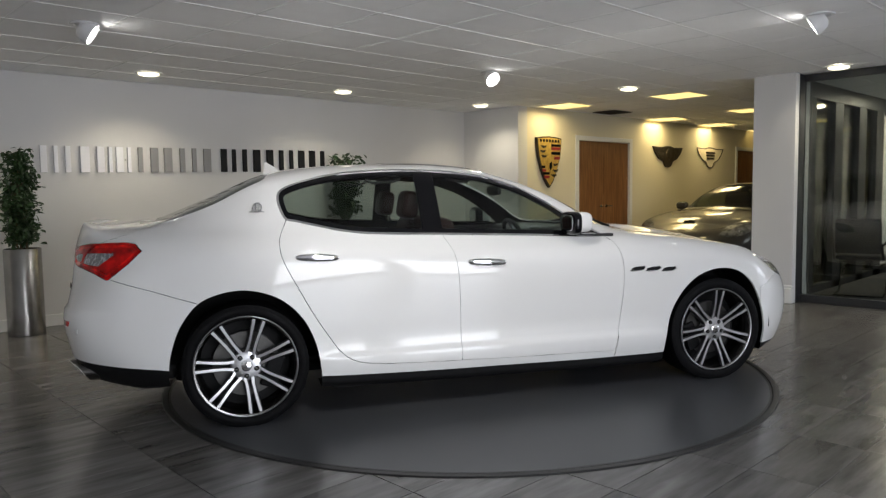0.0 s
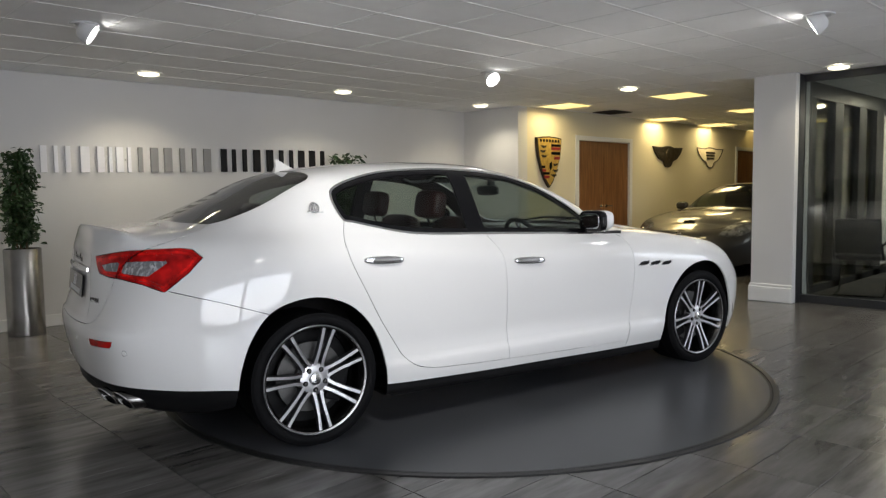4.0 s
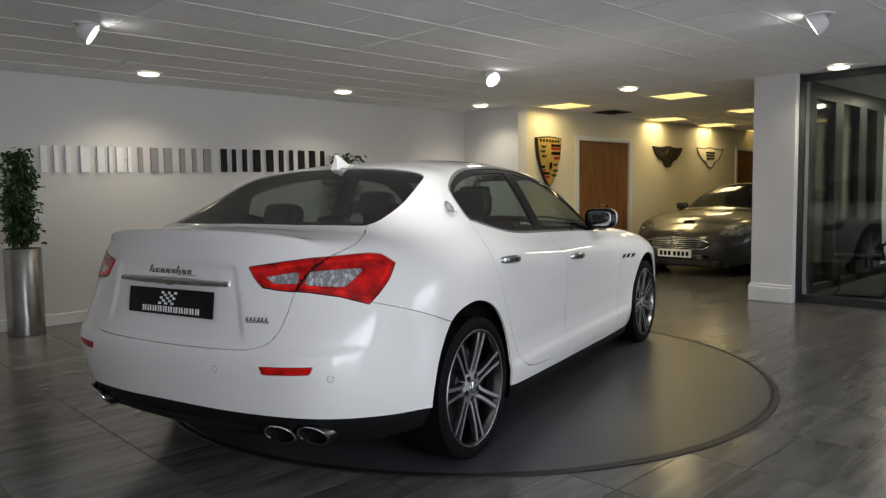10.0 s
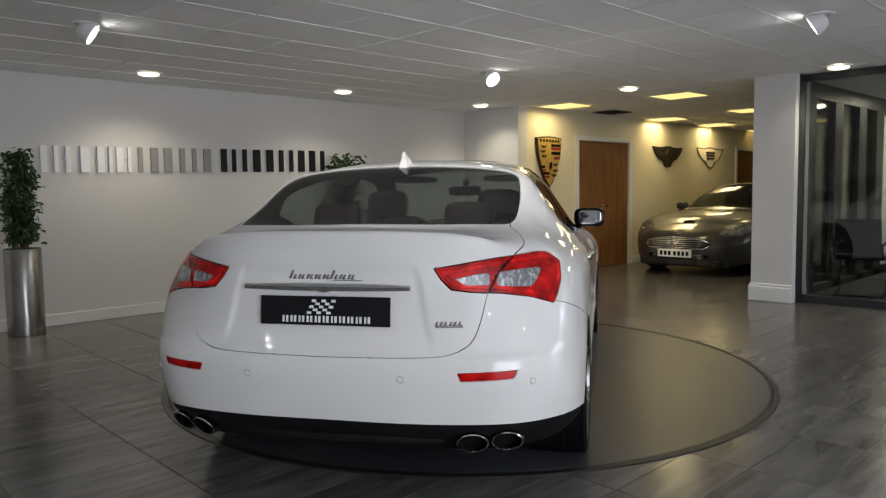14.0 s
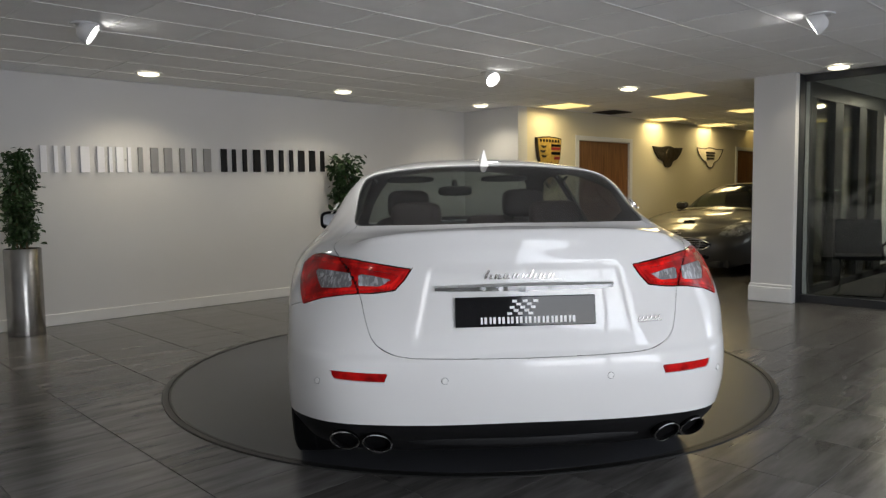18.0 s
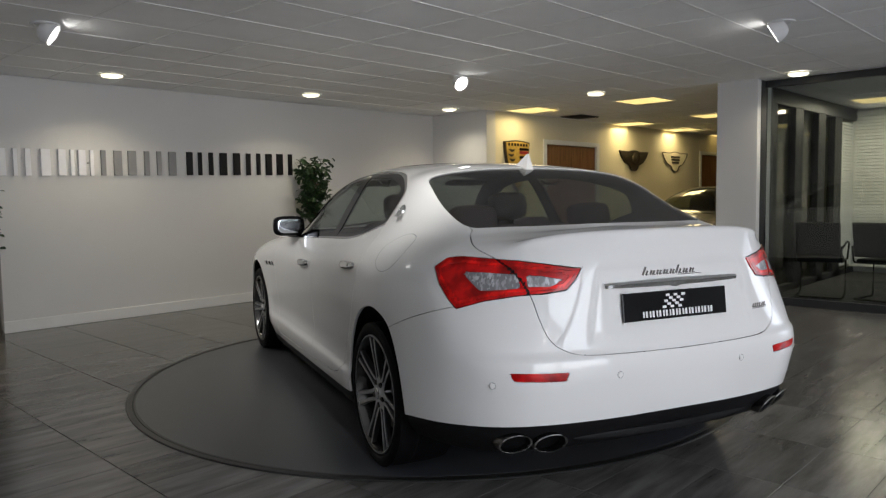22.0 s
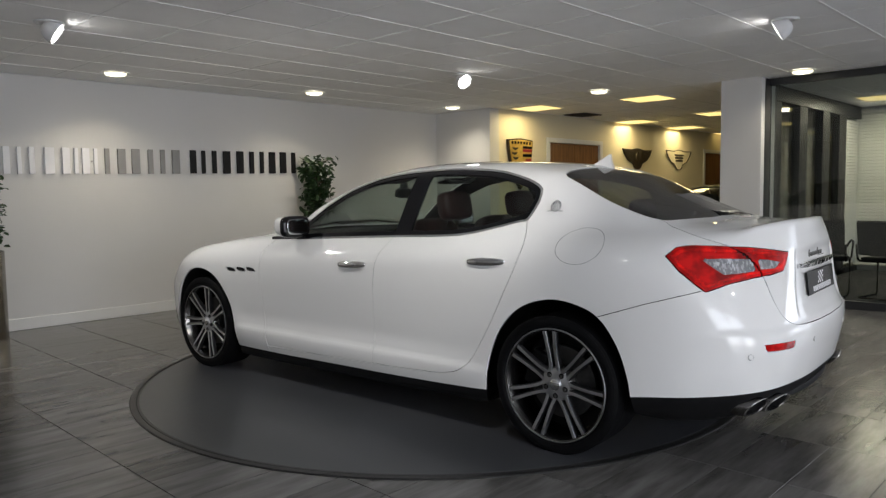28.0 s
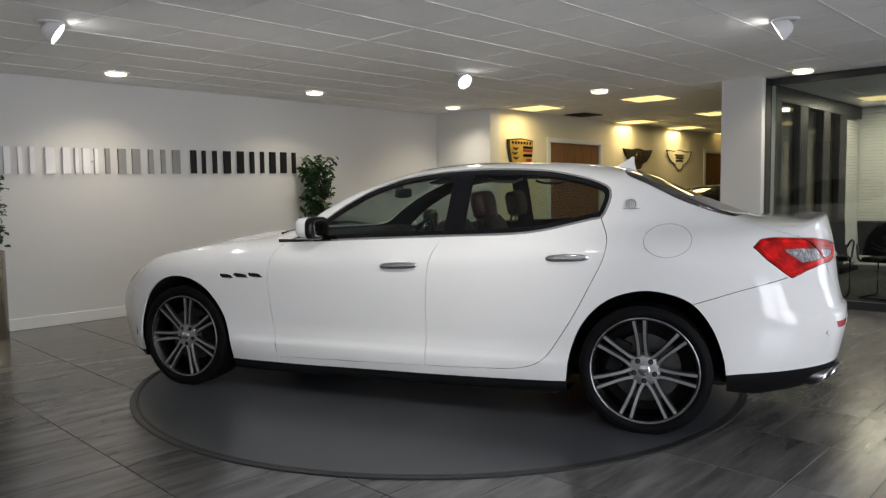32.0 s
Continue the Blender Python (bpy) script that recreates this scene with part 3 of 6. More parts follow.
def lamps():
    first = None
    for x, y in DOWNLIGHTS + UNSEEN_DOWNLIGHTS:
        if first is None:
            d = thing("downlight", (x, y, CEIL), "round recessed ceiling downlight with a white ring, lit", "downlight", "recessed ceiling downlights")
            lathe("ring", [(0.098, -0.001), (0.126, -0.001), (0.124, -0.008), (0.104, -0.010), (0.098, -0.004)], LAMP_WHITE, d, n=40, cap=False)
            lathe("glass_ring", [(0.054, -0.026), (0.070, -0.030), (0.086, -0.029), (0.095, -0.022), (0.097, -0.003)], LAMP_GLASS, d, "frosted glass ring", n=40, cap=False)
            lathe("lens", [(0.0, -0.022), (0.03, -0.0225), (0.053, -0.021)], LAMP_GLOW, d, "glowing lens", n=40, cap=False)
            first = d
        else:
            copy_thing(first, pose(x, y, CEIL))
    for x, y in PANELS:
        p = thing("ceiling_panel_light", (x, y, CEIL), "square warm yellow recessed panel light, lit", "ceiling light", "square panel lights")
        for a, b, c, d in ((-.30, .30, -.30, -.272), (-.30, .30, .272, .30), (-.30, -.272, -.272, .272), (.272, .30, -.272, .272)):
            box("frame", a, b, c, d, -0.006, 0.0, LAMP_WHITE, p)
        box("diffuser", -.272, .272, -.272, .272, -0.004, -0.001, PANEL_GLOW, p, "glowing diffuser")
    for (x, y), to in EYEBALLS:
        d = (Vector(to) - Vector((x, y, CEIL - 0.10))).normalized()
        e = thing("spotlight", (x, y, CEIL), "white adjustable ceiling spotlight, lit", "spotlight", "adjustable ceiling spotlights")
        lathe("ring", [(0.065, 0.0), (0.095, 0.0), (0.093, -0.008), (0.070, -0.012), (0.065, -0.004)], LAMP_WHITE, e, n=36, cap=False)
        m = Matrix.Translation((0, 0, -0.045)) @ d.to_track_quat("Z", "Y").to_matrix().to_4x4()
        lathe("housing", [(0.0, -0.045), (0.036, -0.04), (0.060, -0.02), (0.076, 0.02), (0.080, 0.058), (0.077, 0.061), (0.072, 0.054), (0.068, 0.048)], LAMP_WHITE, e, n=36, m=m, cap=False)
        lathe("lens", [(0.0, 0.054), (0.03, 0.0535), (0.0675, 0.0485)], SPOT_GLOW, e, "glowing lens", n=36, m=m, cap=False)
    p = thing("ceiling_panel_light", (*OFFICE_PANEL, CEIL), "square warm panel light in the office ceiling, lit", "ceiling light", "square panel lights")
    box("diffuser", -.272, .272, -.272, .272, -0.004, -0.001, PANEL_GLOW, p, "glowing diffuser")
    box("frame", -.30, .30, .2725, .30, -0.006, 0.0, LAMP_WHITE, p)
    v = thing("ceiling_vent", (6.15, 2.78, CEIL), "dark square ceiling vent", "ceiling vent")
    box("backing", -.26, .26, -.20, .20, -0.003, -0.001, VENT_DARK, v)
    for k in range(7):
        box("slat", -.25, .25, -.18 + k * .058, -.165 + k * .058, -0.014, -0.0035, VENT_DARK, v)


def leaf_mesh():
    me = bpy.data.meshes.new("leaf")
    pts = [(0, 0, 0), (0.014, 0.012, 0.002), (0.040, 0.017, 0.001), (0.062, 0.0, -0.012), (0.040, -0.017, 0.001), (0.014, -0.012, 0.002), (0.034, 0.0, -0.004)]
    me.from_pydata(pts, [], [(0, 1, 6), (1, 2, 6), (2, 3, 6), (3, 4, 6), (4, 5, 6), (5, 0, 6)])
    return pts, [(0, 1, 6), (1, 2, 6), (2, 3, 6), (3, 4, 6), (4, 5, 6), (5, 0, 6)]


def plant(at, rng, top, spread, base, label, dense):
    """A bushy plant in a tall steel cylinder: forked stems, twigs and clumps of small leaves."""
    p = thing("potted_plant", at, label, "plant")
    lathe("pot", [(0.150, 0.0), (0.158, 0.004), (0.158, 0.795), (0.154, 0.803), (0.148, 0.800), (0.147, 0.76)], STEEL, p, "tall brushed steel cylinder pot", n=56)
    lathe("soil", [(0, 0.772), (0.08, 0.776), (0.146, 0.768)], SOIL, p, n=24, cap=False)
    lv, lf = leaf_mesh()
    V, F = [], []
    stems_v, stems_f = [], []

    def bar(a, b, r0, r1):
        a, b = Vector(a), Vector(b)
        d = (b - a).normalized()
        s = d.cross(Vector((0.3, 0.9, 0.2))).normalized()
        w = s.cross(d)
        k = len(stems_v)
        for q, r in ((a, r0), (b, r1)):
            for j in range(6):
                an = math.pi * j / 3
                stems_v.append(q + r * (math.cos(an) * s + math.sin(an) * w))
        for j in range(6):
            stems_f.append((k + j, k + (j + 1) % 6, k + 6 + (j + 1) % 6, k + 6 + j))

    def clump(c, n, r, size):
        for _ in range(n):
            o = Vector((rng.gauss(0, r), rng.gauss(0, r), rng.gauss(0, r * 0.8)))
            m = Matrix.Translation(Vector(c) + o) @ Euler((rng.uniform(-0.9, 0.9), rng.uniform(-0.5, 1.2), rng.uniform(0, 6.28))).to_matrix().to_4x4()
            sc = size * rng.uniform(0.7, 1.25)
            k = len(V)
            V.extend(m @ (Vector(q) * sc) for q in lv)
            F.extend(tuple(k + i for i in f) for f in lf)

    for s in range(6):
        a = rng.uniform(0, 6.28)
        x, y = 0.05 * math.cos(a), 0.05 * math.sin(a)
        last = (x, y, 0.76)
        z = 0.76
        reach = top if s < 3 else top * rng.uniform(0.75, 0.95)
        n = 7
        for i in range(1, n + 1):
            z = 0.76 + (reach - 0.76) * i / n
            f = (z - base) / (top - base)
            wide = spread * (0.35 + 0.65 * math.sin(min(1, max(0.15, f)) * 2.6)) if dense else spread * (0.5 + 0.5 * f)
            now = (x + wide * 0.45 * math.cos(a + i * 0.5) * i / n, y + wide * 0.45 * math.sin(a + i * 0.5) * i / n, z)
            bar(last, now, 0.009 - i * 0.0009, 0.009 - (i + 1) * 0.0009)
            if z > base:
                for _ in range(5 if dense else 4):
                    b = rng.uniform(0, 6.28)
                    q = rng.uniform(0.25, 1.0) * wide
                    tip = (now[0] + q * math.cos(b), now[1] + q * math.sin(b), now[2] + rng.uniform(-0.02, 0.07))
                    bar(now, tip, 0.003, 0.0012)
                    low = dense or now[2] < 1.5
                    clump(tip, 9 if low else 5, 0.034, 1.0 if dense else 1.25 if low else 1.55)
            last = now
    raw("stems", stems_v, stems_f, BARK, p, "thin brown stems")
    f = raw("foliage", V, F, LEAF, p, "small dark green leaves")
    return p


def office():
    gx = 4.66
    part_w = thing("glazed_partition", (gx, -0.62, 0), "floor-to-ceiling glass partition in an anthracite frame", "partition")
    y_end = -2.44
    box("post", -.15, .035, 0.0, 0.0045, 0.0, CEIL - 0.002, DARK_FRAME, part_w, bevel=0.003)
    box("head_rail", -.035, .035, y_end, -0.0005, CEIL - 0.075, CEIL - 0.002, DARK_FRAME, part_w, bevel=0.003)
    box("sill_rail", -.035, .035, y_end, -0.0005, 0.001, 0.085, DARK_FRAME, part_w, bevel=0.003)
    box("mullion", -.03, .03, -2.23, -2.17, 0.0855, CEIL - 0.0755, DARK_FRAME, part_w)
    for a, b in ((-0.0005, -2.17), (-2.23, y_end)):
        ob = box("pane", -.004, .004, b, a, 0.0855, CEIL - 0.0755, PANE, part_w, "clear glass pane")
        ob.visible_shadow = False
    # wall beyond it, its framed opening made up to go with the fill lamp
    for n, (a, b, c, d) in enumerate(((-7.1, -6.4, 0, CEIL), (-4.4, -3.07, 0, CEIL), (-6.4, -4.4, 2.36, CEIL), (-6.4, -4.4, 0, 0.13)), 1):
        structure(box("wall_entrance_%d" % n, gx - 0.03, gx + 0.12, a, b, c, d, WALL))
    for n, y in enumerate((-6.37, -4.43), 1):
        structure(box("trim_entrance_%d" % n, gx - 0.05, gx, y - 0.03, y + 0.03, 0.1305, 2.3595, DARK_FRAME))
    structure(box("office_floor", gx + 0.035, 8.7, -6.9, -0.46, 0.0005, 0.006, CARPET))
    structure(box("wall_office_far", 8.7, 8.85, -6.9, -0.25, 0, CEIL, WALL))
    # glazed side towards the showroom, of smoked glass between dark posts
    g = thing("side_partition", (0, -0.45, 0), "glazed office side wall with dark posts", "partition")
    for a, b in ((4.84, 5.36), (6.00, 6.28), (6.90, 7.19), (7.63, 7.96)):
        box("post", a, b, -0.05, 0.05, 0.0, 2.29, POST_BLACK, g, bevel=0.003)
    box("header", 4.84, 8.69, -0.06, 0.06, 2.29, CEIL - 0.002, DARK_FRAME, g, "dark bulkhead over the glazing")
    box("sill", 5.36, 8.69, -0.05, 0.05, 0.001, 0.09, DARK_FRAME, g)
    for a, b in ((5.36, 6.00), (6.28, 6.90), (7.19, 7.63), (7.96, 8.69)):
        pane = box("pane", a, b, 0.015, 0.021, 0.0905, 2.2895, SMOKED, g, "smoked glass pane")
        pane.visible_shadow = False
        for k in range(48 if a > 7.5 else 0):
            z = 0.16 + k * 0.0440
            raw("blind_slat", [(a + .01, -.030, z - .019), (b - .01, -.030, z - .019), (b - .01, -.012, z + .021), (a + .01, -.012, z + .021), (a + .01, -.0315, z - .0185), (b - .01, -.0315, z - .0185), (b - .01, -.0135, z + .0215), (a + .01, -.0135, z + .0215)],
                         [(0, 1, 2, 3), (7, 6, 5, 4), (0, 4, 5, 1), (2, 6, 7, 3), (1, 5, 6, 2), (3, 7, 4, 0)], SLAT, g)
    # far wall: white posts and wide slatted blinds
    for y0, y1 in ((-1.95, -0.46), (-3.5, -2.05)):
        b = thing("window_blind", (8.66, (y0 + y1) / 2, 0), "closed white horizontal slatted blind on the office wall", "blind")
        h = (y1 - y0) / 2 - 0.01
        box("head_box", -.03, .03, -h, h, 2.38, 2.43, SLAT, b, bevel=0.004)
        for k in range(46):
            z = 0.13 + k * 0.0488
            raw("slat", [(-.012, -h, z - .022), (-.012, h, z - .022), (.010, h, z + .020), (.010, -h, z + .020), (-.0135, -h, z - .0215), (-.0135, h, z - .0215), (.0085, h, z + .0205), (.0085, -h, z + .0205)],
                [(3, 2, 1, 0), (4, 5, 6, 7), (1, 5, 4, 0), (3, 7, 6, 2), (2, 6, 5, 1), (0, 4, 7, 3)], SLAT, b)
        box("cord_rail", -.02, .012, -h, h, 0.085, 0.105, SLAT, b, bevel=0.003)
    structure(box("trim_office_post", 8.62, 8.699, -0.46, -0.30, 0.006, CEIL, TRIM))


def chair(at, turn):
    c = thing("visitor_chair", at, "black fabric visitor chair on a black tube frame", "chair", "black office chairs", turn)
    bm = bmesh.new()
    add_box(bm, -.23, .23, -.23, .22, .42, .475, 0.022, 3)
    part("seat", bm, FABRIC, c, "", True)
    bm = bmesh.new()
    add_box(bm, -.23, .23, -.03, .02, .0, .40, 0.022, 3, pose(0, .25, .50, -12))
    part("backrest", bm, FABRIC, c, "", True)
    for s in (-1, 1):
        tube("leg_frame", [(s * .24, .20, .012), (s * .24, -.22, .012), (s * .24, -.25, .04), (s * .24, -.25, .40), (s * .24, -.22, .43), (s * .24, .20, .43), (s * .24, .25, .46), (s * .24, .29, .62)], 0.0115, BLACK_TRIM, c)
    tube("cross_bar", [(-.24, .20, .012), (.24, .20, .012)], 0.0115, BLACK_TRIM, c)
    for s in (-1, 1):
        tube("arm_bar", [(s * .255, -.25, .43), (s * .275, -.24, .62), (s * .275, .05, .66), (s * .25, .27, .60)], 0.0115, BLACK_TRIM, c)


emblem_wall()
skirtings()
pillar()
sign()
shield()
winged("winged_emblem", 7.917, 8.965, 1.655, 2.02, "dark bronze winged emblem on the cream wall", False)
winged("outlined_emblem", 9.534, 10.627, 1.665, 2.04, "dark outlined winged emblem on the cream wall", True)
lamps()
plant((-1.88, 3.915, 0), random.Random(3), 1.62, 0.132, 0.86, "dark green bushy plant in a tall steel pot by the wall", True)
plant((1.80, 3.90, 0), random.Random(8), 1.68, 0.20, 1.02, "leafy green plant in a tall steel pot under the sign", False)
office()
chair((5.55, -0.95, 0.006), 100)
chair((5.60, -1.62, 0.006), 80)
chair((6.7, -2.3, 0.006), -60)

# ---- the white saloon: one smooth master surface, cut into its panels ----
# rows run from the lower edge of the flank over the shoulder to the spine; stations from the nose round to the tail


def station(x, *pairs):
    return [(x, y, z) for y, z in pairs]


POLE_F, POLE_R = (2.0, 0, 0.84), (-2.02, 0, 1.115)
NET = [
    [(2.40, 0, .20), (2.44, 0, .30), (2.47, 0, .45), (2.47, 0, .58), (2.44, 0, .68), (2.38, 0, .74), (2.30, 0, .77), (2.22, 0, .795), (2.14, 0, .815), (2.07, 0, .83), POLE_F],
    [(2.38, .35, .20), (2.42, .35, .30), (2.44, .35, .45), (2.44, .36, .58), (2.41, .36, .68), (2.34, .35, .745), (2.27, .30, .772), (2.19, .24, .795), (2.12, .17, .815), (2.06, .09, .83), POLE_F],
    [(2.23, .645, .20), (2.27, .655, .30), (2.28, .675, .45), (2.26, .678, .58), (2.22, .66, .68), (2.16, .615, .755), (2.12, .52, .785), (2.09, .41, .803), (2.06, .28, .82), (2.03, .15, .833), POLE_F],
    [(2.035, .815, .20), (2.055, .84, .30), (2.055, .857, .45), (2.04, .864, .60), (2.015, .818, .72), (1.99, .72, .795), (2.0, .60, .808), (2.0, .47, .815), (2.0, .33, .825), (2.0, .17, .837), POLE_F],
    station(1.86, (.89, .20), (.92, .30), (.93, .45), (.93, .62), (.905, .76), (.79, .845), (.67, .855), (.54, .858), (.39, .872), (.20, .885), (0, .89)),
    station(1.65, (.90, .20), (.935, .30), (.945, .48), (.95, .68), (.93, .80), (.83, .885), (.72, .897), (.58, .90), (.42, .922), (.22, .94), (0, .943)),
    station(1.30, (.90, .20), (.935, .30), (.94, .50), (.95, .71), (.93, .84), (.845, .925), (.74, .95), (.60, .962), (.45, .982), (.25, .998), (0, 1.0)),
    station(.97, (.90, .20), (.93, .30), (.93, .50), (.945, .73), (.93, .86), (.86, .945), (.76, .98), (.62, .995), (.45, 1.012), (.25, 1.03), (0, 1.04)),
    station(.60, (.905, .20), (.93, .30), (.925, .50), (.945, .74), (.93, .875), (.85, .968), (.785, 1.005), (.70, 1.085), (.60, 1.165), (.33, 1.215), (0, 1.235)),
    station(.30, (.91, .205), (.935, .30), (.925, .50), (.945, .75), (.93, .885), (.845, .98), (.79, 1.04), (.70, 1.17), (.60, 1.285), (.345, 1.335), (0, 1.352)),
    station(0, (.915, .21), (.938, .30), (.928, .50), (.945, .75), (.93, .89), (.845, .988), (.79, 1.06), (.69, 1.225), (.58, 1.36), (.355, 1.415), (0, 1.432)),
    station(-.35, (.92, .215), (.94, .30), (.932, .50), (.948, .76), (.932, .90), (.845, .998), (.79, 1.07), (.685, 1.25), (.575, 1.39), (.36, 1.446), (0, 1.462)),
    station(-.70, (.93, .225), (.945, .30), (.938, .50), (.95, .78), (.938, .92), (.86, 1.012), (.80, 1.085), (.69, 1.262), (.58, 1.39), (.36, 1.442), (0, 1.458)),
    station(-1.05, (.945, .24), (.958, .33), (.955, .53), (.962, .80), (.948, .935), (.885, 1.02), (.815, 1.08), (.70, 1.262), (.59, 1.37), (.36, 1.425), (0, 1.440)),
    station(-1.36, (.965, .26), (.972, .36), (.972, .58), (.972, .80), (.955, .935), (.892, 1.025), (.815, 1.10), (.71, 1.26), (.605, 1.35), (.36, 1.382), (0, 1.392)),
    station(-1.65, (.965, .30), (.97, .40), (.972, .60), (.968, .80), (.948, .93), (.88, 1.022), (.785, 1.085), (.69, 1.175), (.61, 1.230), (.36, 1.255), (0, 1.268)),
    station(-1.92, (.957, .345), (.962, .45), (.960, .61), (.948, .79), (.918, .92), (.845, 1.022), (.75, 1.077), (.67, 1.108), (.56, 1.128), (.30, 1.145), (0, 1.155)),
    [(-2.15, .885, .366), (-2.17, .898, .462), (-2.19, .892, .61), (-2.16, .885, .79), (-2.10, .85, .93), (-2.05, .79, 1.035), (-2.06, .68, 1.08), (-2.05, .55, 1.098), (-2.04, .40, 1.106), (-2.03, .20, 1.112), POLE_R],
    [(-2.36, .70, .386), (-2.38, .71, .475), (-2.395, .72, .61), (-2.345, .69, .79), (-2.30, .665, .96), (-2.28, .60, 1.07), (-2.22, .51, 1.09), (-2.17, .41, 1.101), (-2.12, .29, 1.108), (-2.07, .15, 1.112), POLE_R],
    [(-2.44, .38, .390), (-2.46, .38, .482), (-2.475, .38, .61), (-2.44, .38, .79), (-2.415, .38, .97), (-2.37, .36, 1.093), (-2.28, .30, 1.098), (-2.21, .23, 1.104), (-2.14, .16, 1.108), (-2.08, .08, 1.112), POLE_R],
    [(-2.46, 0, .394), (-2.48, 0, .488), (-2.49, 0, .62), (-2.45, 0, .79), (-2.43, 0, .97), (-2.40, 0, 1.10), (-2.30, 0, 1.10), (-2.22, 0, 1.104), (-2.15, 0, 1.108), (-2.08, 0, 1.112), POLE_R],
]


def catmull(P, n):
    """Catmull-Rom through the first axis of P (padded by one at both ends), n steps a span."""
    out = []
    for i in range(1, len(P) - 2):
        p0, p1, p2, p3 = P[i - 1], P[i], P[i + 1], P[i + 2]
        for k in range(n[i - 1] if not isinstance(n, int) else n):
            t = k / (n[i - 1] if not isinstance(n, int) else n)
            out.append(0.5 * (2 * p1 + (p2 - p0) * t + (2 * p0 - 5 * p1 + 4 * p2 - p3) * t * t + (3 * p1 - p0 - 3 * p2 + p3) * t ** 3))
    out.append(P[-2])
    return np.array(out)


def master(net, step=0.014, ease=1):
    """Dense half surface (y >= 0) as a grid of points."""
    P = np.array(net, float)
    flip = np.array([1, -1, 1.0])
    P = np.concatenate([P[1:2] * flip, P, P[-2:-1] * flip])
    span = [max(3, int(np.linalg.norm(P[i + 1, :6] - P[i, :6], axis=1).mean() / step)) for i in range(1, len(P) - 2)]
    G = catmull(P, span)
    G = G.transpose(1, 0, 2)
    G = np.concatenate([2 * G[:1] - G[1:2], G, G[-2:-1] * flip])
    span = [max(3, int(np.linalg.norm(G[i + 1] - G[i], axis=1).mean() / step)) for i in range(1, len(G) - 2)]
    G = catmull(G, span).transpose(1, 0, 2)
    for _ in range(ease):
        for ax in (0, 1):
            for _k in range(6):
                H = G.copy()
                if ax == 0:
                    H[1:-1] = 0.25 * G[:-2] + 0.5 * G[1:-1] + 0.25 * G[2:]
                else:
                    H[:, 1:-1] = 0.25 * G[:, :-2] + 0.5 * G[:, 1:-1] + 0.25 * G[:, 2:]
                G = H
    G[0, :, 1] = G[-1, :, 1] = G[:, -1, 1] = 0
    return G


def triangles(G):
    """Vertices, outward normals and triangles of a half surface."""
    a, b = G.shape[:2]
    V = G.reshape(-1, 3)
    q = np.arange(a * b).reshape(a, b)
    p0, p1, p2, p3 = q[:-1, :-1].ravel(), q[1:, :-1].ravel(), q[1:, 1:].ravel(), q[:-1, 1:].ravel()
    F = np.concatenate([np.stack([p0, p1, p2], 1), np.stack([p0, p2, p3], 1)])
    area2 = np.linalg.norm(np.cross(V[F[:, 1]] - V[F[:, 0]], V[F[:, 2]] - V[F[:, 0]]), axis=1)
    F = F[area2 > 1e-9]
    # weld the rows that meet in one point
    _, first, same = np.unique(V.round(6), axis=0, return_index=True, return_inverse=True)
    F, V = same.reshape(-1)[F], V[first]
    F = F[(F[:, 0] != F[:, 1]) & (F[:, 1] != F[:, 2]) & (F[:, 0] != F[:, 2])]
    return V, F


def edge_line(points, n=6):
    """A closed outline with straight sides, cut into short steps."""
    out = []
    for a, b in zip(points, points[1:] + points[:1]):
        out += [(a[0] + (b[0] - a[0]) * k / n, a[1] + (b[1] - a[1]) * k / n) for k in range(n)]
    return np.array(out)


def ramp(a, b, x):
    t = np.clip((x - a) / (b - a), 0, 1)
    return t * t * (3 - 2 * t)


def detail(G):
    """Lip on the boot lid, plate recess and the shelf of the rear bumper."""
    G = G.copy()
    x, y, z = G[..., 0], G[..., 1], G[..., 2]
    ay = np.abs(y)
    lip = -2.375 + 0.28 * ay ** 2
    on_deck = ramp(1.045, 1.07, z) * ramp(-1.95, -2.05, x) * ramp(0.76, 0.56, ay)
    d = x - lip
    G[..., 2] += on_deck * (0.016 * np.exp(-((d + 0.005) / 0.032) ** 2) - 0.004 * np.exp(-((d - 0.13) / 0.09) ** 2))
    G[..., 0] -= on_deck * 0.018 * np.exp(-((d + 0.005) / 0.03) ** 2)
    rear = ramp(-2.25, -2.36, x)
    half = 0.368 + (0.93 - z) * 0.22
    hole = ramp(0.665, 0.74, z) * ramp(0.982, 0.966, z) * ramp(half + 0.014, half - 0.014, ay) * rear
    G[..., 0] += hole * 0.009
    shelf = ramp(0.668, 0.640, z) * ramp(-2.05, -2.30, x)
    G[..., 0] -= shelf * 0.014
    # crease low on the doors, above the sill
    flank = ramp(1.18, 1.0, x) * ramp(-1.16, -0.98, x) * ramp(0.75, 0.85, ay)
    G[..., 1] += flank * np.sign(y) * (0.012 * ramp(0.365, 0.343, z) - 0.008 * np.exp(-((z - 0.43) / 0.07) ** 2))
    return G


def grid_normals(V, F):
    n = np.cross(V[F[:, 1]] - V[F[:, 0]], V[F[:, 2]] - V[F[:, 0]])
    N = np.zeros_like(V)
    for k in range(3):
        np.add.at(N, F[:, k], n)
    key = np.round(V, 5)
    _, inv = np.unique(key, axis=0, return_inverse=True)
    inv = inv.ravel()
    S = np.zeros((inv.max() + 1, 3))
    np.add.at(S, inv, N)
    N = S[inv]
    N[np.abs(V[:, 1]) < 1e-6, 1] = 0
    return N / np.maximum(np.linalg.norm(N, axis=1, keepdims=True), 1e-12)


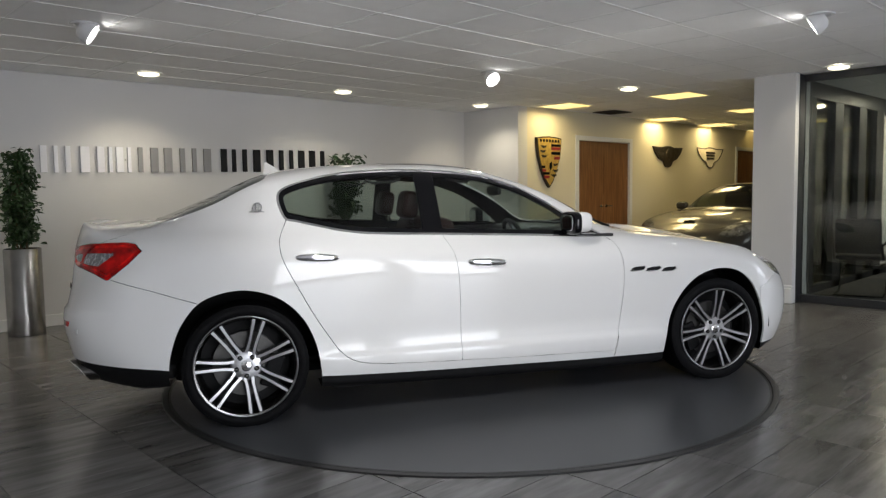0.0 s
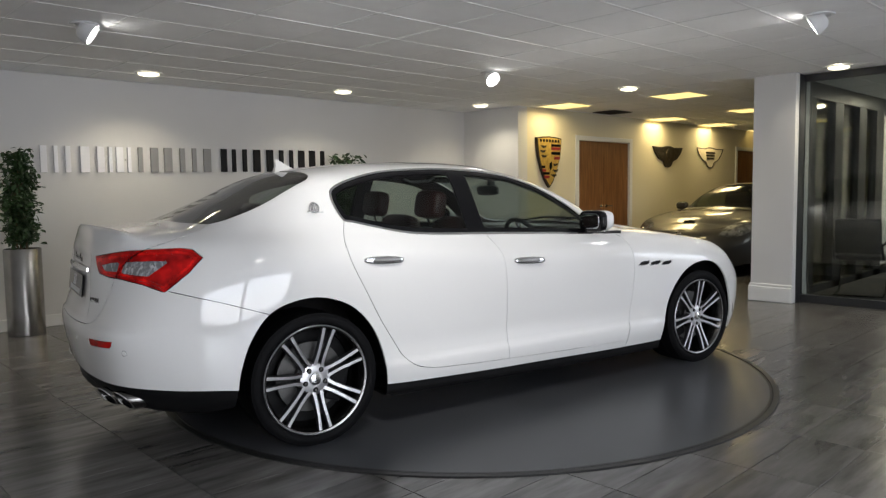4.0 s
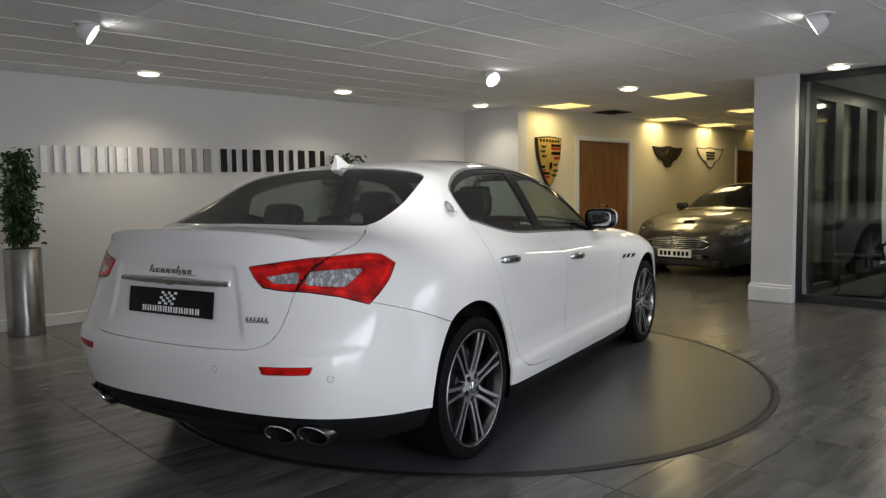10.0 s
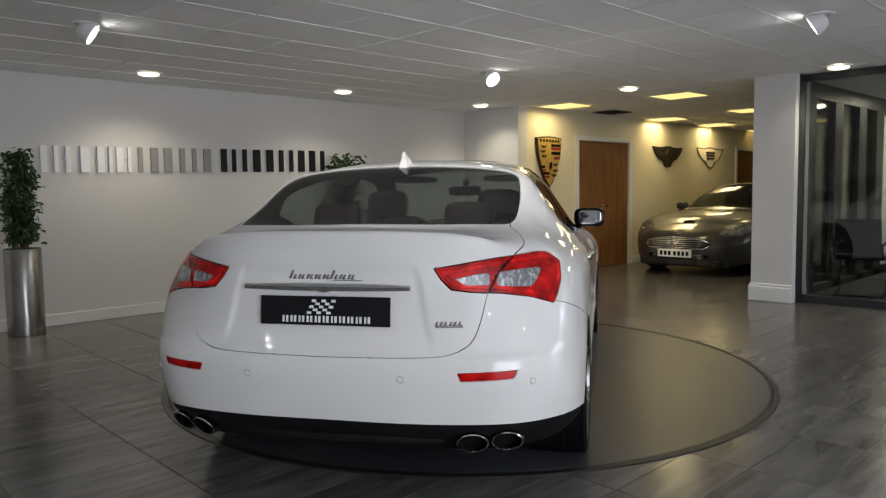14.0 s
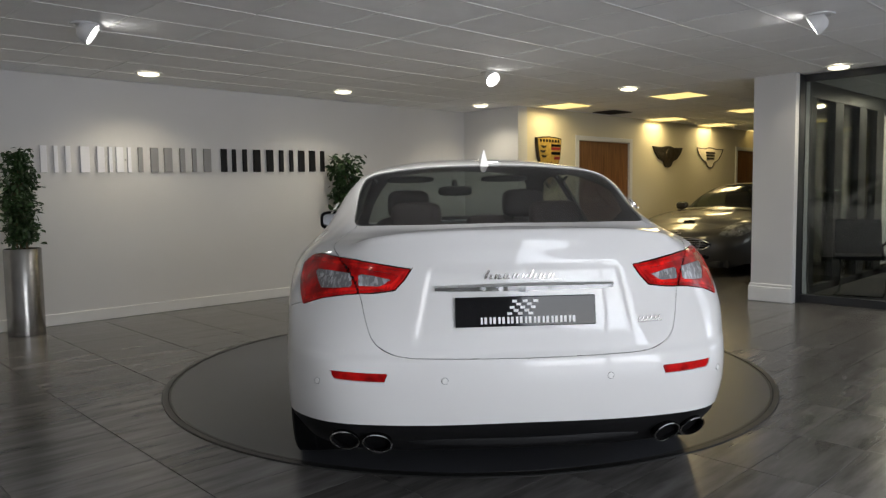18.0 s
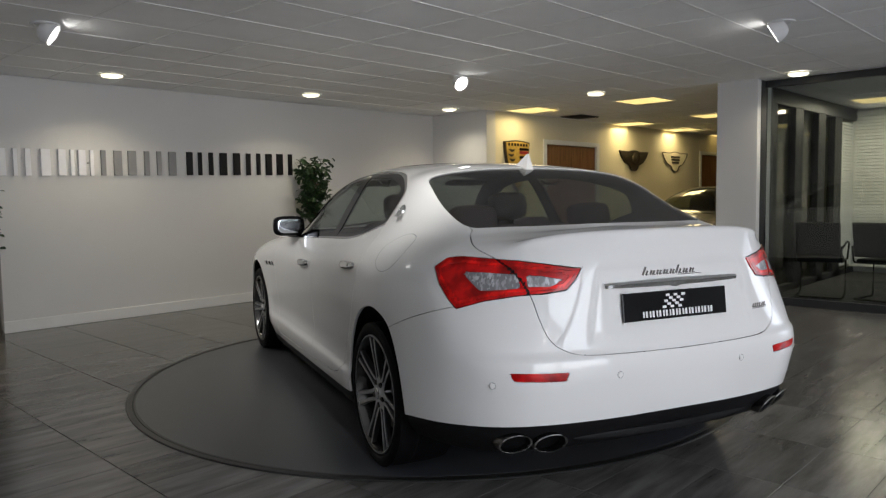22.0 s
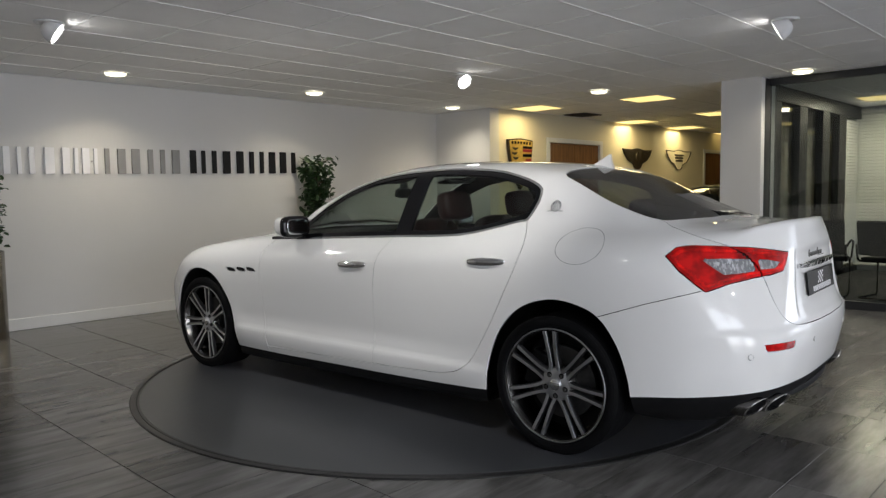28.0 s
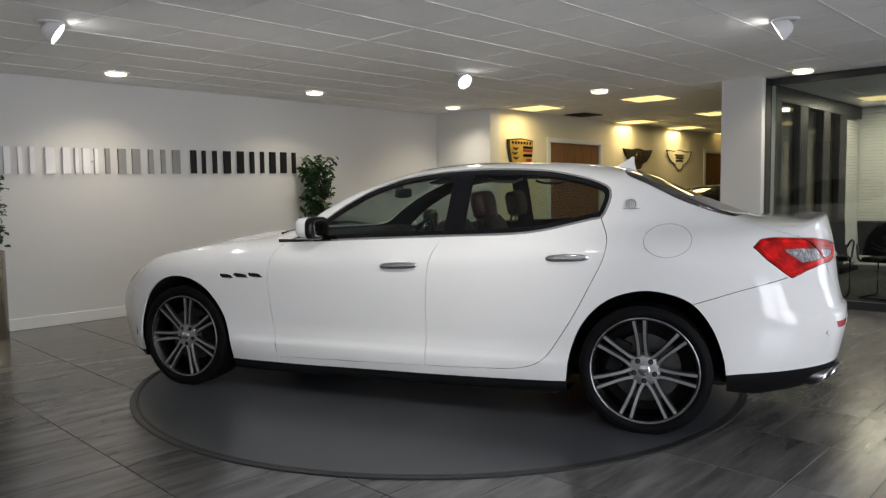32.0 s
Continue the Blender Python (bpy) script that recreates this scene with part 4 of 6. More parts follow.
def spline(points, n=8, closed=True):
    """Smooth line through 2D points."""
    P = np.array(points, float)
    P = np.concatenate([P[-1:], P, P[:2]]) if closed else np.concatenate([2 * P[:1] - P[1:2], P, 2 * P[-1:] - P[-2:-1]])
    out = catmull(P, n)
    return out[:-1] if closed else out


def away(Q, poly):
    """Signed distance of 2D points to a closed outline, negative inside."""
    poly = np.asarray(poly, float)
    best = np.full(len(Q), 1e9)
    inside = np.zeros(len(Q), bool)
    near = np.ones(len(Q), bool)
    lo, hi = poly.min(0) - 0.08, poly.max(0) + 0.08
    near = ((Q >= lo) & (Q <= hi)).all(1)
    q = Q[near]
    b2, ins = np.full(len(q), 1e9), np.zeros(len(q), bool)
    for a, b in zip(poly, np.roll(poly, -1, 0)):
        ab = b - a
        t = np.clip(((q - a) @ ab) / max(ab @ ab, 1e-12), 0, 1)
        b2 = np.minimum(b2, ((q - a - t[:, None] * ab) ** 2).sum(1))
        cross = (a[1] > q[:, 1]) != (b[1] > q[:, 1])
        xi = a[0] + (q[:, 1] - a[1]) * ab[0] / (ab[1] if abs(ab[1]) > 1e-12 else 1e-12)
        ins ^= cross & (q[:, 0] < xi)
    best[near] = np.sqrt(b2)
    inside[near] = ins
    best[~near] = 0.08
    return np.where(inside, -best, best)


def cut(V, N, F, d):
    """Split triangles along d = 0."""
    d = np.where(np.abs(d) < 1e-5, 1e-5, d)
    pos = d > 0
    c = pos[F].sum(1)
    keep = F[(c == 0) | (c == 3)]
    todo = F[(c == 1) | (c == 2)]
    if not len(todo):
        return V, N, F
    odd = np.where((pos[todo].sum(1) == 1)[:, None], pos[todo], ~pos[todo])
    k = odd.argmax(1)
    r = np.arange(len(todo))
    a, b, cc = todo[r, k], todo[r, (k + 1) % 3], todo[r, (k + 2) % 3]
    edges = np.concatenate([np.stack([a, b], 1), np.stack([a, cc], 1)])
    edges.sort(1)
    uniq, inv = np.unique(edges, axis=0, return_inverse=True)
    inv = inv.ravel()
    t = (d[uniq[:, 0]] / (d[uniq[:, 0]] - d[uniq[:, 1]]))[:, None]
    nv = V[uniq[:, 0]] * (1 - t) + V[uniq[:, 1]] * t
    nn = N[uniq[:, 0]] * (1 - t) + N[uniq[:, 1]] * t
    nn /= np.maximum(np.linalg.norm(nn, axis=1, keepdims=True), 1e-12)
    m = len(todo)
    p, q = inv[:m] + len(V), inv[m:] + len(V)
    new_f = np.concatenate([np.stack([a, p, q], 1), np.stack([p, b, cc], 1), np.stack([p, cc, q], 1)])
    return np.concatenate([V, nv]), np.concatenate([N, nn]), np.concatenate([keep, new_f])


def sheet(name, V, N, F, material, parent, label="", lift=0.0, flange=0.012, gap=0.0, mirror=0):
    """A panel cut from the master: its face, pulled in by gap at its rim, with a turned-in edge. mirror -1: the other side; 2: both halves joined."""
    used, inv = np.unique(F, return_inverse=True)
    F = inv.reshape(-1, 3)
    V, N = V[used] + lift * N[used], N[used]
    if mirror == 2:
        k = len(V)
        V = np.concatenate([V, V * [1, -1, 1]])
        N = np.concatenate([N, N * [1, -1, 1]])
        F = np.concatenate([F, F[:, ::-1] + k])
        key = np.where(np.abs(V[:, 1:2]) < 1e-6, 0, V).round(6)
        mid = np.where(np.abs(V[:k, 1]) < 1e-6)[0]
        to = np.arange(len(V))
        to[mid + k] = mid
        F = to[F]
    elif mirror == -1:
        V, N, F = V * [1, -1, 1], N * [1, -1, 1], F[:, ::-1]
    e = np.concatenate([F[:, [0, 1]], F[:, [1, 2]], F[:, [2, 0]]])
    s = np.sort(e, 1)
    code = s[:, 0].astype(np.int64) * (len(V) + 1) + s[:, 1]
    _, first, cnt = np.unique(code, return_index=True, return_counts=True)
    rim = e[first[cnt == 1]]
    faces = [F]
    if len(rim) and (flange or gap):
        # in-plane direction that points out of the panel at each rim point
        out = np.zeros_like(V)
        tang = V[rim[:, 1]] - V[rim[:, 0]]
        o = np.cross(tang, N[rim[:, 0]])
        np.add.at(out, rim[:, 0], o)
        np.add.at(out, rim[:, 1], o)
        rv = np.unique(rim)
        ln = np.linalg.norm(out[rv], axis=1, keepdims=True)
        dirs = out[rv] / np.maximum(ln, 1e-9)
        V = V.copy()
        V[rv] -= gap * dirs
        if flange:
            base = len(V)
            idx = np.full(base, -1)
            idx[rv] = np.arange(len(rv))
            V = np.concatenate([V, V[rv], V[rv] - flange * N[rv]])
            N = np.concatenate([N, dirs, dirs])
            a, b = idx[rim[:, 0]] + base, idx[rim[:, 1]] + base
            n = len(rv)
            faces += [np.stack([b, a, a + n], 1), np.stack([b, a + n, b + n], 1)]
    A = np.concatenate(faces)
    me = bpy.data.meshes.new(name)
    me.vertices.add(len(V))
    me.vertices.foreach_set("co", V.astype(np.float32).ravel())
    me.loops.add(len(A) * 3)
    me.loops.foreach_set("vertex_index", A.astype(np.int32).ravel())
    me.polygons.add(len(A))
    me.polygons.foreach_set("loop_start", np.arange(0, len(A) * 3, 3, dtype=np.int32))
    me.update(calc_edges=True)
    me.polygons.foreach_set("use_smooth", [True] * len(A))
    me.normals_split_custom_set_from_vertices([tuple(n) for n in N])
    me.materials.append(material)
    ob = new(name, me)
    ob.parent = parent
    if label:
        ob["label"] = label
    return ob


# outlines in the side view (x, z) unless said otherwise
DLO = spline([(.725, .972), (.42, .978), (.215, .988), (-.04, .998), (-.33, 1.010), (-.556, 1.018), (-.79, 1.029), (-.945, 1.049), (-1.095, 1.083), (-1.20, 1.108), (-1.252, 1.122),
              (-1.285, 1.20), (-1.288, 1.255), (-1.265, 1.292), (-1.18, 1.330), (-1.04, 1.366), (-.92, 1.388), (-.79, 1.400), (-.62, 1.408), (-.45, 1.408), (-.20, 1.394),
              (0, 1.366), (.10, 1.337), (.205, 1.300), (.285, 1.262), (.385, 1.207), (.456, 1.163), (.53, 1.110), (.62, 1.045)], 5)
PILLAR_B = [(-.325, .9), (-.45, .9), (-.455, 1.5), (-.335, 1.5)]
REAR_DOOR = np.concatenate([spline([(-1.235, 1.2), (-1.248, 1.118), (-1.286, 1.035), (-1.294, .977), (-1.276, .895), (-1.21, .761), (-1.119, .591), (-1.037, .461), (-.977, .375), (-.903, .321), (-.815, .297), (-.725, .287), (-.49, .275), (-.256, .268)], 6, False),
                            spline([(-.257, .42), (-.262, .618), (-.275, .813), (-.297, .921), (-.335, 1.005)], 6, False), [(-.36, 1.2)]])
FRONT_DOOR = np.concatenate([spline([(-.256, .268), (.10, .258), (.50, .250), (.766, .244)], 4, False), spline([(.786, .35), (.808, .472), (.821, .654), (.818, .779), (.806, .861), (.783, .921), (.755, .952), (.705, .982)], 6, False), [(.66, 1.2), (-.36, 1.2)],
                             spline([(-.36, 1.1), (-.335, 1.005), (-.297, .921), (-.275, .813), (-.262, .618), (-.257, .42)], 6, False)])
ARCH_F = np.concatenate([spline([(1.137, .19), (1.138, .308), (1.175, .475), (1.262, .615), (1.37, .700), (1.517, .738), (1.66, .718), (1.775, .635), (1.857, .496), (1.905, .35), (1.925, .19)], 8, False), [(1.93, -1), (1.137, -1)]])
ARCH_R = np.concatenate([spline([(-1.892, .31), (-1.875, .431), (-1.825, .568), (-1.735, .684), (-1.61, .738), (-1.464, .747), (-1.303, .691), (-1.181, .571), (-1.111, .413), (-1.085, .235)], 8, False), [(-1.085, -1), (-1.892, -1)]])
HEADLIGHT = spline([(1.985, .762), (2.09, .742), (2.20, .712), (2.262, .655), (2.20, .640), (2.10, .668), (2.03, .705)], 6)
VENTS = [spline([(x - .052, .748 + s), (x + .030, .751 + s), (x + .055, .772 + s), (x - .022, .770 + s)], 5) for x, s in ((.917, 0), (1.030, -.005), (1.142, -.011))]
# round the rear corner: w runs from the flank to the middle
TAIL = edge_line([(.612, .975), (.481, .995), (.383, 1.007), (.256, 1.014), (.149, 1.018), (.085, 1.010), (.032, .974), (.069, .912), (.120, .860), (.160, .825), (.270, .858), (.390, .878), (.498, .887), (.566, .898), (.594, .935)], 3)
CLEAR_IN = edge_line([(.552, .936), (.483, .949), (.420, .955), (.430, .911), (.515, .910)])
CLEAR_OUT = edge_line([(.388, .956), (.262, .962), (.166, .960), (.205, .928), (.250, .894), (.33, .899), (.405, .906)])
# from behind (y, z)
BOOT = np.concatenate([[(-.1, .645)], spline([(0, .645), (.317, .649), (.457, .654), (.527, .673), (.576, .712), (.602, .784), (.622, .875), (.655, .95), (.705, 1.015), (.730, 1.046), (.714, 1.072), (.648, 1.112)], 6, False), [(.62, 1.25), (-.1, 1.25)]])
REFLECTOR = edge_line([(.522, .595), (.63, .598), (.742, .601), (.726, .570), (.63, .566), (.537, .563)])
# from above (x, y)
BACKLIGHT = np.concatenate([spline([(-1.305, 0), (-1.315, .3), (-1.335, .5), (-1.36, .592), (-1.42, .625), (-1.6, .652), (-1.80, .658), (-1.88, .645), (-1.925, .60), (-1.965, .4), (-1.985, .2), (-1.99, 0)], 6, False), [(-1.99, -.1), (-1.305, -.1)]])
WINDSCREEN = np.concatenate([spline([(1.0, 0), (.98, .3), (.90, .55), (.80, .66), (.62, .635), (.45, .585), (.28, .535), (.12, .485), (.085, .44), (.065, .2), (.06, 0)], 6, False), [(.06, -.1), (1.0, -.1)]])
SUNROOF = np.concatenate([spline([(.02, 0), (.02, .29), (.0, .355), (-.06, .385), (-.50, .385), (-.565, .355), (-.585, .29), (-.585, 0)], 5, False), [(-.585, -.1), (.02, -.1)]])
BONNET = np.concatenate([spline([(1.04, 0), (1.03, .3), (.97, .6), (.95, .70), (1.3, .735), (1.7, .712), (2.0, .63), (2.2, .45), (2.27, .2), (2.28, 0)], 6, False), [(2.28, -.1), (1.04, -.1)]])


def white_saloon():
    car = thing("car", (*CAR_AT, 0.004), "glossy white four-door saloon with red tail lights on the turntable", "car")
    V, F = triangles(detail(master(NET, 0.013)))
    N = grid_normals(V, F)

    def side(P, poly, lo=-9, hi=9):
        return np.where((P[:, 0] > lo) & (P[:, 0] < hi), away(P[:, [0, 2]], poly), 0.08)

    def corner(P, poly):
        w = 0.7 * (-P[:, 0] - 2.0) + 0.7 * (0.9 - P[:, 1])
        return np.where(P[:, 0] < -1.9, away(np.stack([w, P[:, 2]], 1), poly), 0.08)

    def behind(P, poly, lim=-1.88):
        return np.where(P[:, 0] < lim, away(P[:, [1, 2]], poly), 0.08)

    def above(P, poly):
        return np.where(P[:, 2] > 0.72, away(P[:, :2], poly), 0.08)

    def seam(P):
        s = np.interp(-P[:, 0], [1.70, 1.733, 1.95, 2.18, 2.30, 2.45], [.68, .690, .764, .832, .93, 1.01])
        return np.where(P[:, 0] < -1.70, P[:, 2] - s, 0.08)

    def flap(P):
        return np.where(P[:, 2] > 0.8, (np.hypot((P[:, 0] + 1.60) / .118, (P[:, 2] - 1.004) / .082) - 1) * .09, 0.08)

    def nose(P):
        s = np.interp(P[:, 0], [1.88, 2.0, 2.1, 2.3, 2.5], [.60, .655, .665, .640, .62])
        return np.where(P[:, 0] > 1.86, P[:, 2] - s, 0.08)

    def wing(P):
        # front wing: ahead of the front door's leading edge
        s = np.interp(P[:, 2], [.2, .35, .472, .654, .779, .861, .921, .955, 1.0], [.766, .786, .808, .821, .818, .806, .783, .755, .70])
        return np.where(P[:, 2] < 1.0, s - P[:, 0], 0.08)

    order = [("windscreen", lambda P: above(P, WINDSCREEN)), ("rear_glass", lambda P: above(P, BACKLIGHT)),
             ("sunroof", lambda P: np.where(P[:, 2] > 1.3, away(P[:, :2], SUNROOF), 0.08)), ("arch", lambda P: np.minimum(side(P, ARCH_F), side(P, ARCH_R))), ("pillar", lambda P: np.maximum(side(P, DLO) + 0.010, side(P, PILLAR_B))),
             ("glass", lambda P: side(P, DLO) + 0.036), ("seal", lambda P: side(P, DLO) + 0.010), ("trim", lambda P: side(P, DLO)),
             ("tail_split", lambda P: np.maximum(np.abs(behind(P, BOOT)) - 0.0045, corner(P, TAIL))), ("clear_in", lambda P: corner(P, CLEAR_IN)), ("clear_out", lambda P: corner(P, CLEAR_OUT)), ("tail_band", lambda P: np.abs(corner(P, TAIL) + 0.0185) - 0.006), ("tail", lambda P: corner(P, TAIL)),
             ("tail_rim", lambda P: corner(P, TAIL) - 0.0020), ("reflector", lambda P: behind(P, REFLECTOR, -2.2)),
             ("boot", lambda P: behind(P, BOOT)), ("bumper_rear", seam), ("headlight", lambda P: side(P, HEADLIGHT, 1.9)),
             ("vent", lambda P: np.minimum(np.minimum(side(P, VENTS[0]), side(P, VENTS[1])), side(P, VENTS[2]))),
             ("door_f", lambda P: side(P, FRONT_DOOR)), ("door_r", lambda P: side(P, REAR_DOOR)), ("flap_ring", lambda P: np.abs(flap(P)) - 0.0007), ("flap", flap),
             ("bonnet", lambda P: above(P, BONNET)), ("bumper_front", nose), ("wing", wing)]
    V, N, F = cut(V, N, F, flap(V))
    for name, f in order:
        if f:
            V, N, F = cut(V, N, F, f(V))
    # tail light splits where the boot lid opens
    V, N, F = cut(V, N, F, np.where(corner(V, TAIL) < 0.05, behind(V, BOOT), 0.08))
    mid = V[F].mean(1)
    label = np.full(len(F), "body", dtype="<U14")
    free = np.ones(len(F), bool)
    for name, f in order:
        if f is None:
            continue
        hit = free & (f(mid) < 0)
        label[hit] = name
        free &= ~hit
    in_boot = behind(mid, BOOT) < 0

    def take(key, where=None):
        f = F[label == key] if where is None else F[(label == key) & where]
        return V, N, f

    W = WHITE_CAR
    body = sheet("body", V, N, F[np.isin(label, ["body", "flap", "flap_ring"])], W, car, "white painted roof, pillars and rear wings", gap=0.0022, mirror=2)
    sheet("bonnet", *take("bonnet"), W, car, gap=0.0022, mirror=2)
    boot = sheet("boot_lid", *take("boot"), W, car, "white boot lid with a lip spoiler", gap=0.0024, mirror=2)
    bumper = sheet("rear_bumper", *take("bumper_rear"), W, car, gap=0.0010, mirror=2)
    fb = sheet("front_bumper", *take("bumper_front"), W, car, gap=0.0010, mirror=2)
    sheet("windscreen", *take("windscreen"), CAR_GLASS, car, "tinted windscreen", lift=-0.004, flange=0, mirror=2)
    sheet("rear_window", *take("rear_glass"), REAR_GLASS, car, "dark tinted rear window", lift=-0.004, flange=0, mirror=2)
    sheet("sunroof", *take("sunroof"), GLOSS_BLACK, car, "dark glass sunroof", lift=0.0015, gap=0.003, flange=0.010, mirror=2)
    for s in (1, -1):
        sheet("front_wing", *take("wing"), W, car, gap=0.002, mirror=s)
        df = sheet("front_door", *take("door_f"), W, car, gap=0.0016, mirror=s)
        dr = sheet("rear_door", *take("door_r"), W, car, gap=0.0016, mirror=s)
        sheet("window_trim", *take("trim"), CHROME, car, "chrome strip round the side windows", lift=0.002, flange=0.008, mirror=s)
        sheet("window_seal", *take("seal"), GLOSS_BLACK, car, "black window surround", lift=-0.002, flange=0.004, mirror=s)
        sheet("pillar_cover", *take("pillar"), GLOSS_BLACK, car, "gloss black pillar cover", lift=-0.001, flange=0.004, mirror=s)
        sheet("window_pane", *take("glass", mid[:, 0] > -.39), CAR_GLASS, df, "tinted side window", lift=-0.004, flange=0, mirror=s)
        sheet("window_pane", *take("glass", mid[:, 0] <= -.39), CAR_GLASS, dr, "tinted side window", lift=-0.004, flange=0, mirror=s)
        lamp = sheet("tail_light", *take("tail", ~in_boot), RED_LENS, car, "red tail light with clear reversing lens", lift=0.003, gap=0.001, flange=0.02, mirror=s)
        lid_lamp = sheet("tail_light", *take("tail", in_boot), RED_LENS, boot, "red inner tail light", lift=0.003, gap=0.001, flange=0.02, mirror=s)
        sheet("light_band", *take("tail_band", ~in_boot), RED_BAND, lamp, "bright red light band", lift=0.0035, flange=0.004, mirror=s)
        sheet("light_band", *take("tail_band", in_boot), RED_BAND, lid_lamp, "bright red light band", lift=0.0035, flange=0.004, mirror=s)
        sheet("clear_lens", *take("clear_out"), CLEAR_LENS, lamp, "clear silver lens", lift=0.0015, flange=0.01, mirror=s)
        sheet("clear_lens", *take("clear_in"), CLEAR_LENS, lid_lamp, "clear silver lens", lift=0.0015, flange=0.01, mirror=s)
        sheet("lamp_split", *take("tail_split"), GLOSS_BLACK, car, "black joint across the tail light", lift=-0.001, flange=0, mirror=s)
        sheet("lamp_surround", *take("tail_rim"), GLOSS_BLACK, car, "thin black seal round the tail light", lift=-0.002, mirror=s)
        sheet("reflector", *take("reflector"), RED_LENS, bumper, "red bumper reflector", lift=-0.002, gap=0.001, mirror=s)
        sheet("headlight", *take("headlight"), HEAD_LENS, car, "clear headlight", lift=-0.001, gap=0.001, mirror=s)
        for x0, x1 in ((.8, .972), (.972, 1.086), (1.086, 1.3)):
            sheet("wing_vent", *take("vent", (mid[:, 0] > x0) & (mid[:, 0] <= x1)), BLACK_TRIM, car, "black wing vent in a chrome edge", lift=-0.006, flange=0, mirror=s)
    sheet("flap_gap", *take("flap_ring"), BLACK_TRIM, body, "dark gap round the fuel flap", lift=0.0022, flange=0)
    sheet("fuel_flap", *take("flap"), W, car, lift=0.0022, flange=0.002)
    skin = ~np.isin(label, ["glass", "windscreen", "rear_glass", "arch"]) & (np.hypot(mid[:, 0] + 2.02, mid[:, 1]) > 0.09)
    sheet("lining", V, N, F[skin][:, ::-1], LINING, car, "black inner lining", lift=-0.014, flange=0, mirror=2)
    return car, boot, bumper


CAR_GLASS = glass("tinted_car_glass", (0.58, 0.65, 0.62), ior=1.36)
REAR_GLASS = glass("dark_rear_glass", (0.37, 0.40, 0.395), ior=1.5)
LINING = paint("black_lining", (0.012, 0.012, 0.012), 0.8, vary=0.1)


def lens(name, color, rough=0.08, ribs=180.0, metal=0.0, facets=0.0):
    """Moulded lamp lens: facets and, for clear ones, bright and dark cells under a glossy face."""
    m, n, b = nodes_of(name)
    L = n.links.new
    tc, wv, bp, nz, r = (n.nodes.new(k) for k in ("ShaderNodeTexCoord", "ShaderNodeTexVoronoi", "ShaderNodeBump", "ShaderNodeTexNoise", "ShaderNodeValToRGB"))
    wv.inputs["Scale"].default_value = ribs
    nz.inputs["Scale"].default_value = 16
    L(tc.outputs["Object"], wv.inputs["Vector"])
    L(tc.outputs["Object"], nz.inputs["Vector"])
    r.color_ramp.elements[0].color = [c * (0.42 if facets else 0.45) for c in color] + [1]
    r.color_ramp.elements[1].color = [min(1, c * 1.3) for c in color] + [1]
    r.color_ramp.elements[0].position, r.color_ramp.elements[1].position = 0.35, 0.65
    if facets:
        cells, mix, flat = n.nodes.new("ShaderNodeTexVoronoi"), n.nodes.new("ShaderNodeMath"), n.nodes.new("ShaderNodeMapping")
        cells.inputs["Scale"].default_value = facets
        mix.operation, mix.inputs[1].default_value = "MULTIPLY_ADD", 0.5
        flat.inputs["Scale"].default_value = (1.0, 1.0, 0.35)
        L(tc.outputs["Object"], flat.inputs["Vector"])
        L(flat.outputs["Vector"], cells.inputs["Vector"])
        L(cells.outputs["Color"], mix.inputs[0])
        mul = n.nodes.new("ShaderNodeMath")
        mul.operation, mul.inputs[1].default_value = "MULTIPLY", 0.25
        L(nz.outputs["Fac"], mul.inputs[0])
        L(mul.outputs[0], mix.inputs[2])
        L(mix.outputs[0], r.inputs["Fac"])
    else:
        L(nz.outputs["Fac"], r.inputs["Fac"])
    L(r.outputs["Color"], b.inputs["Base Color"])
    bp.inputs["Strength"].default_value, bp.inputs["Distance"].default_value = 0.2, 0.002
    L(wv.outputs["Distance"], bp.inputs["Height"])
    L(bp.outputs["Normal"], b.inputs["Normal"])
    b.inputs["Roughness"].default_value, b.inputs["Metallic"].default_value = 0.25, metal
    b.inputs["Specular IOR Level"].default_value = 0.15
    b.inputs["Coat Weight"].default_value, b.inputs["Coat Roughness"].default_value = 0.35, rough
    return m


RED_LENS = lens("red_lens", (0.52, 0.005, 0.005), 0.02, 90)
RED_BAND = lens("bright_red_band", (0.75, 0.009, 0.007), 0.02, 220)
CLEAR_LENS = lens("silver_lens", (0.58, 0.58, 0.60), 0.02, 90, 0.35, 140.0)
HEAD_LENS = lens("head_lens", (0.25, 0.26, 0.27), 0.02, 60, 0.5)
white_car, boot_lid, rear_bumper = white_saloon()
car_root = white_car

# ---- wheels, trim and cabin of the saloon ----
DARK_CHROME = paint("dark_chrome", (0.30, 0.29, 0.28), 0.15, 1.0, vary=0.05)
BARREL = paint("brushed_barrel", (0.17, 0.165, 0.16), 0.25, 1.0, vary=0.08)
HUB_Z = 0.332
TYRE_R = 0.338
LEATHER = paint("oxblood_leather", (0.036, 0.008, 0.007), 0.5, vary=0.12, scale=14, bump=0.15, bump_scale=260)
CABIN = paint("black_cabin_trim", (0.016, 0.015, 0.015), 0.6, vary=0.15, scale=30)
BRAKE = paint("brake_steel", (0.10, 0.098, 0.095), 0.45, 0.9, vary=0.15, scale=30)
MIRROR = paint("mirror_glass", (0.50, 0.51, 0.52), 0.02, 1.0, vary=0)
PLATE_WHITE = paint("plate_white", (0.80, 0.80, 0.80), 0.4, vary=0.02)


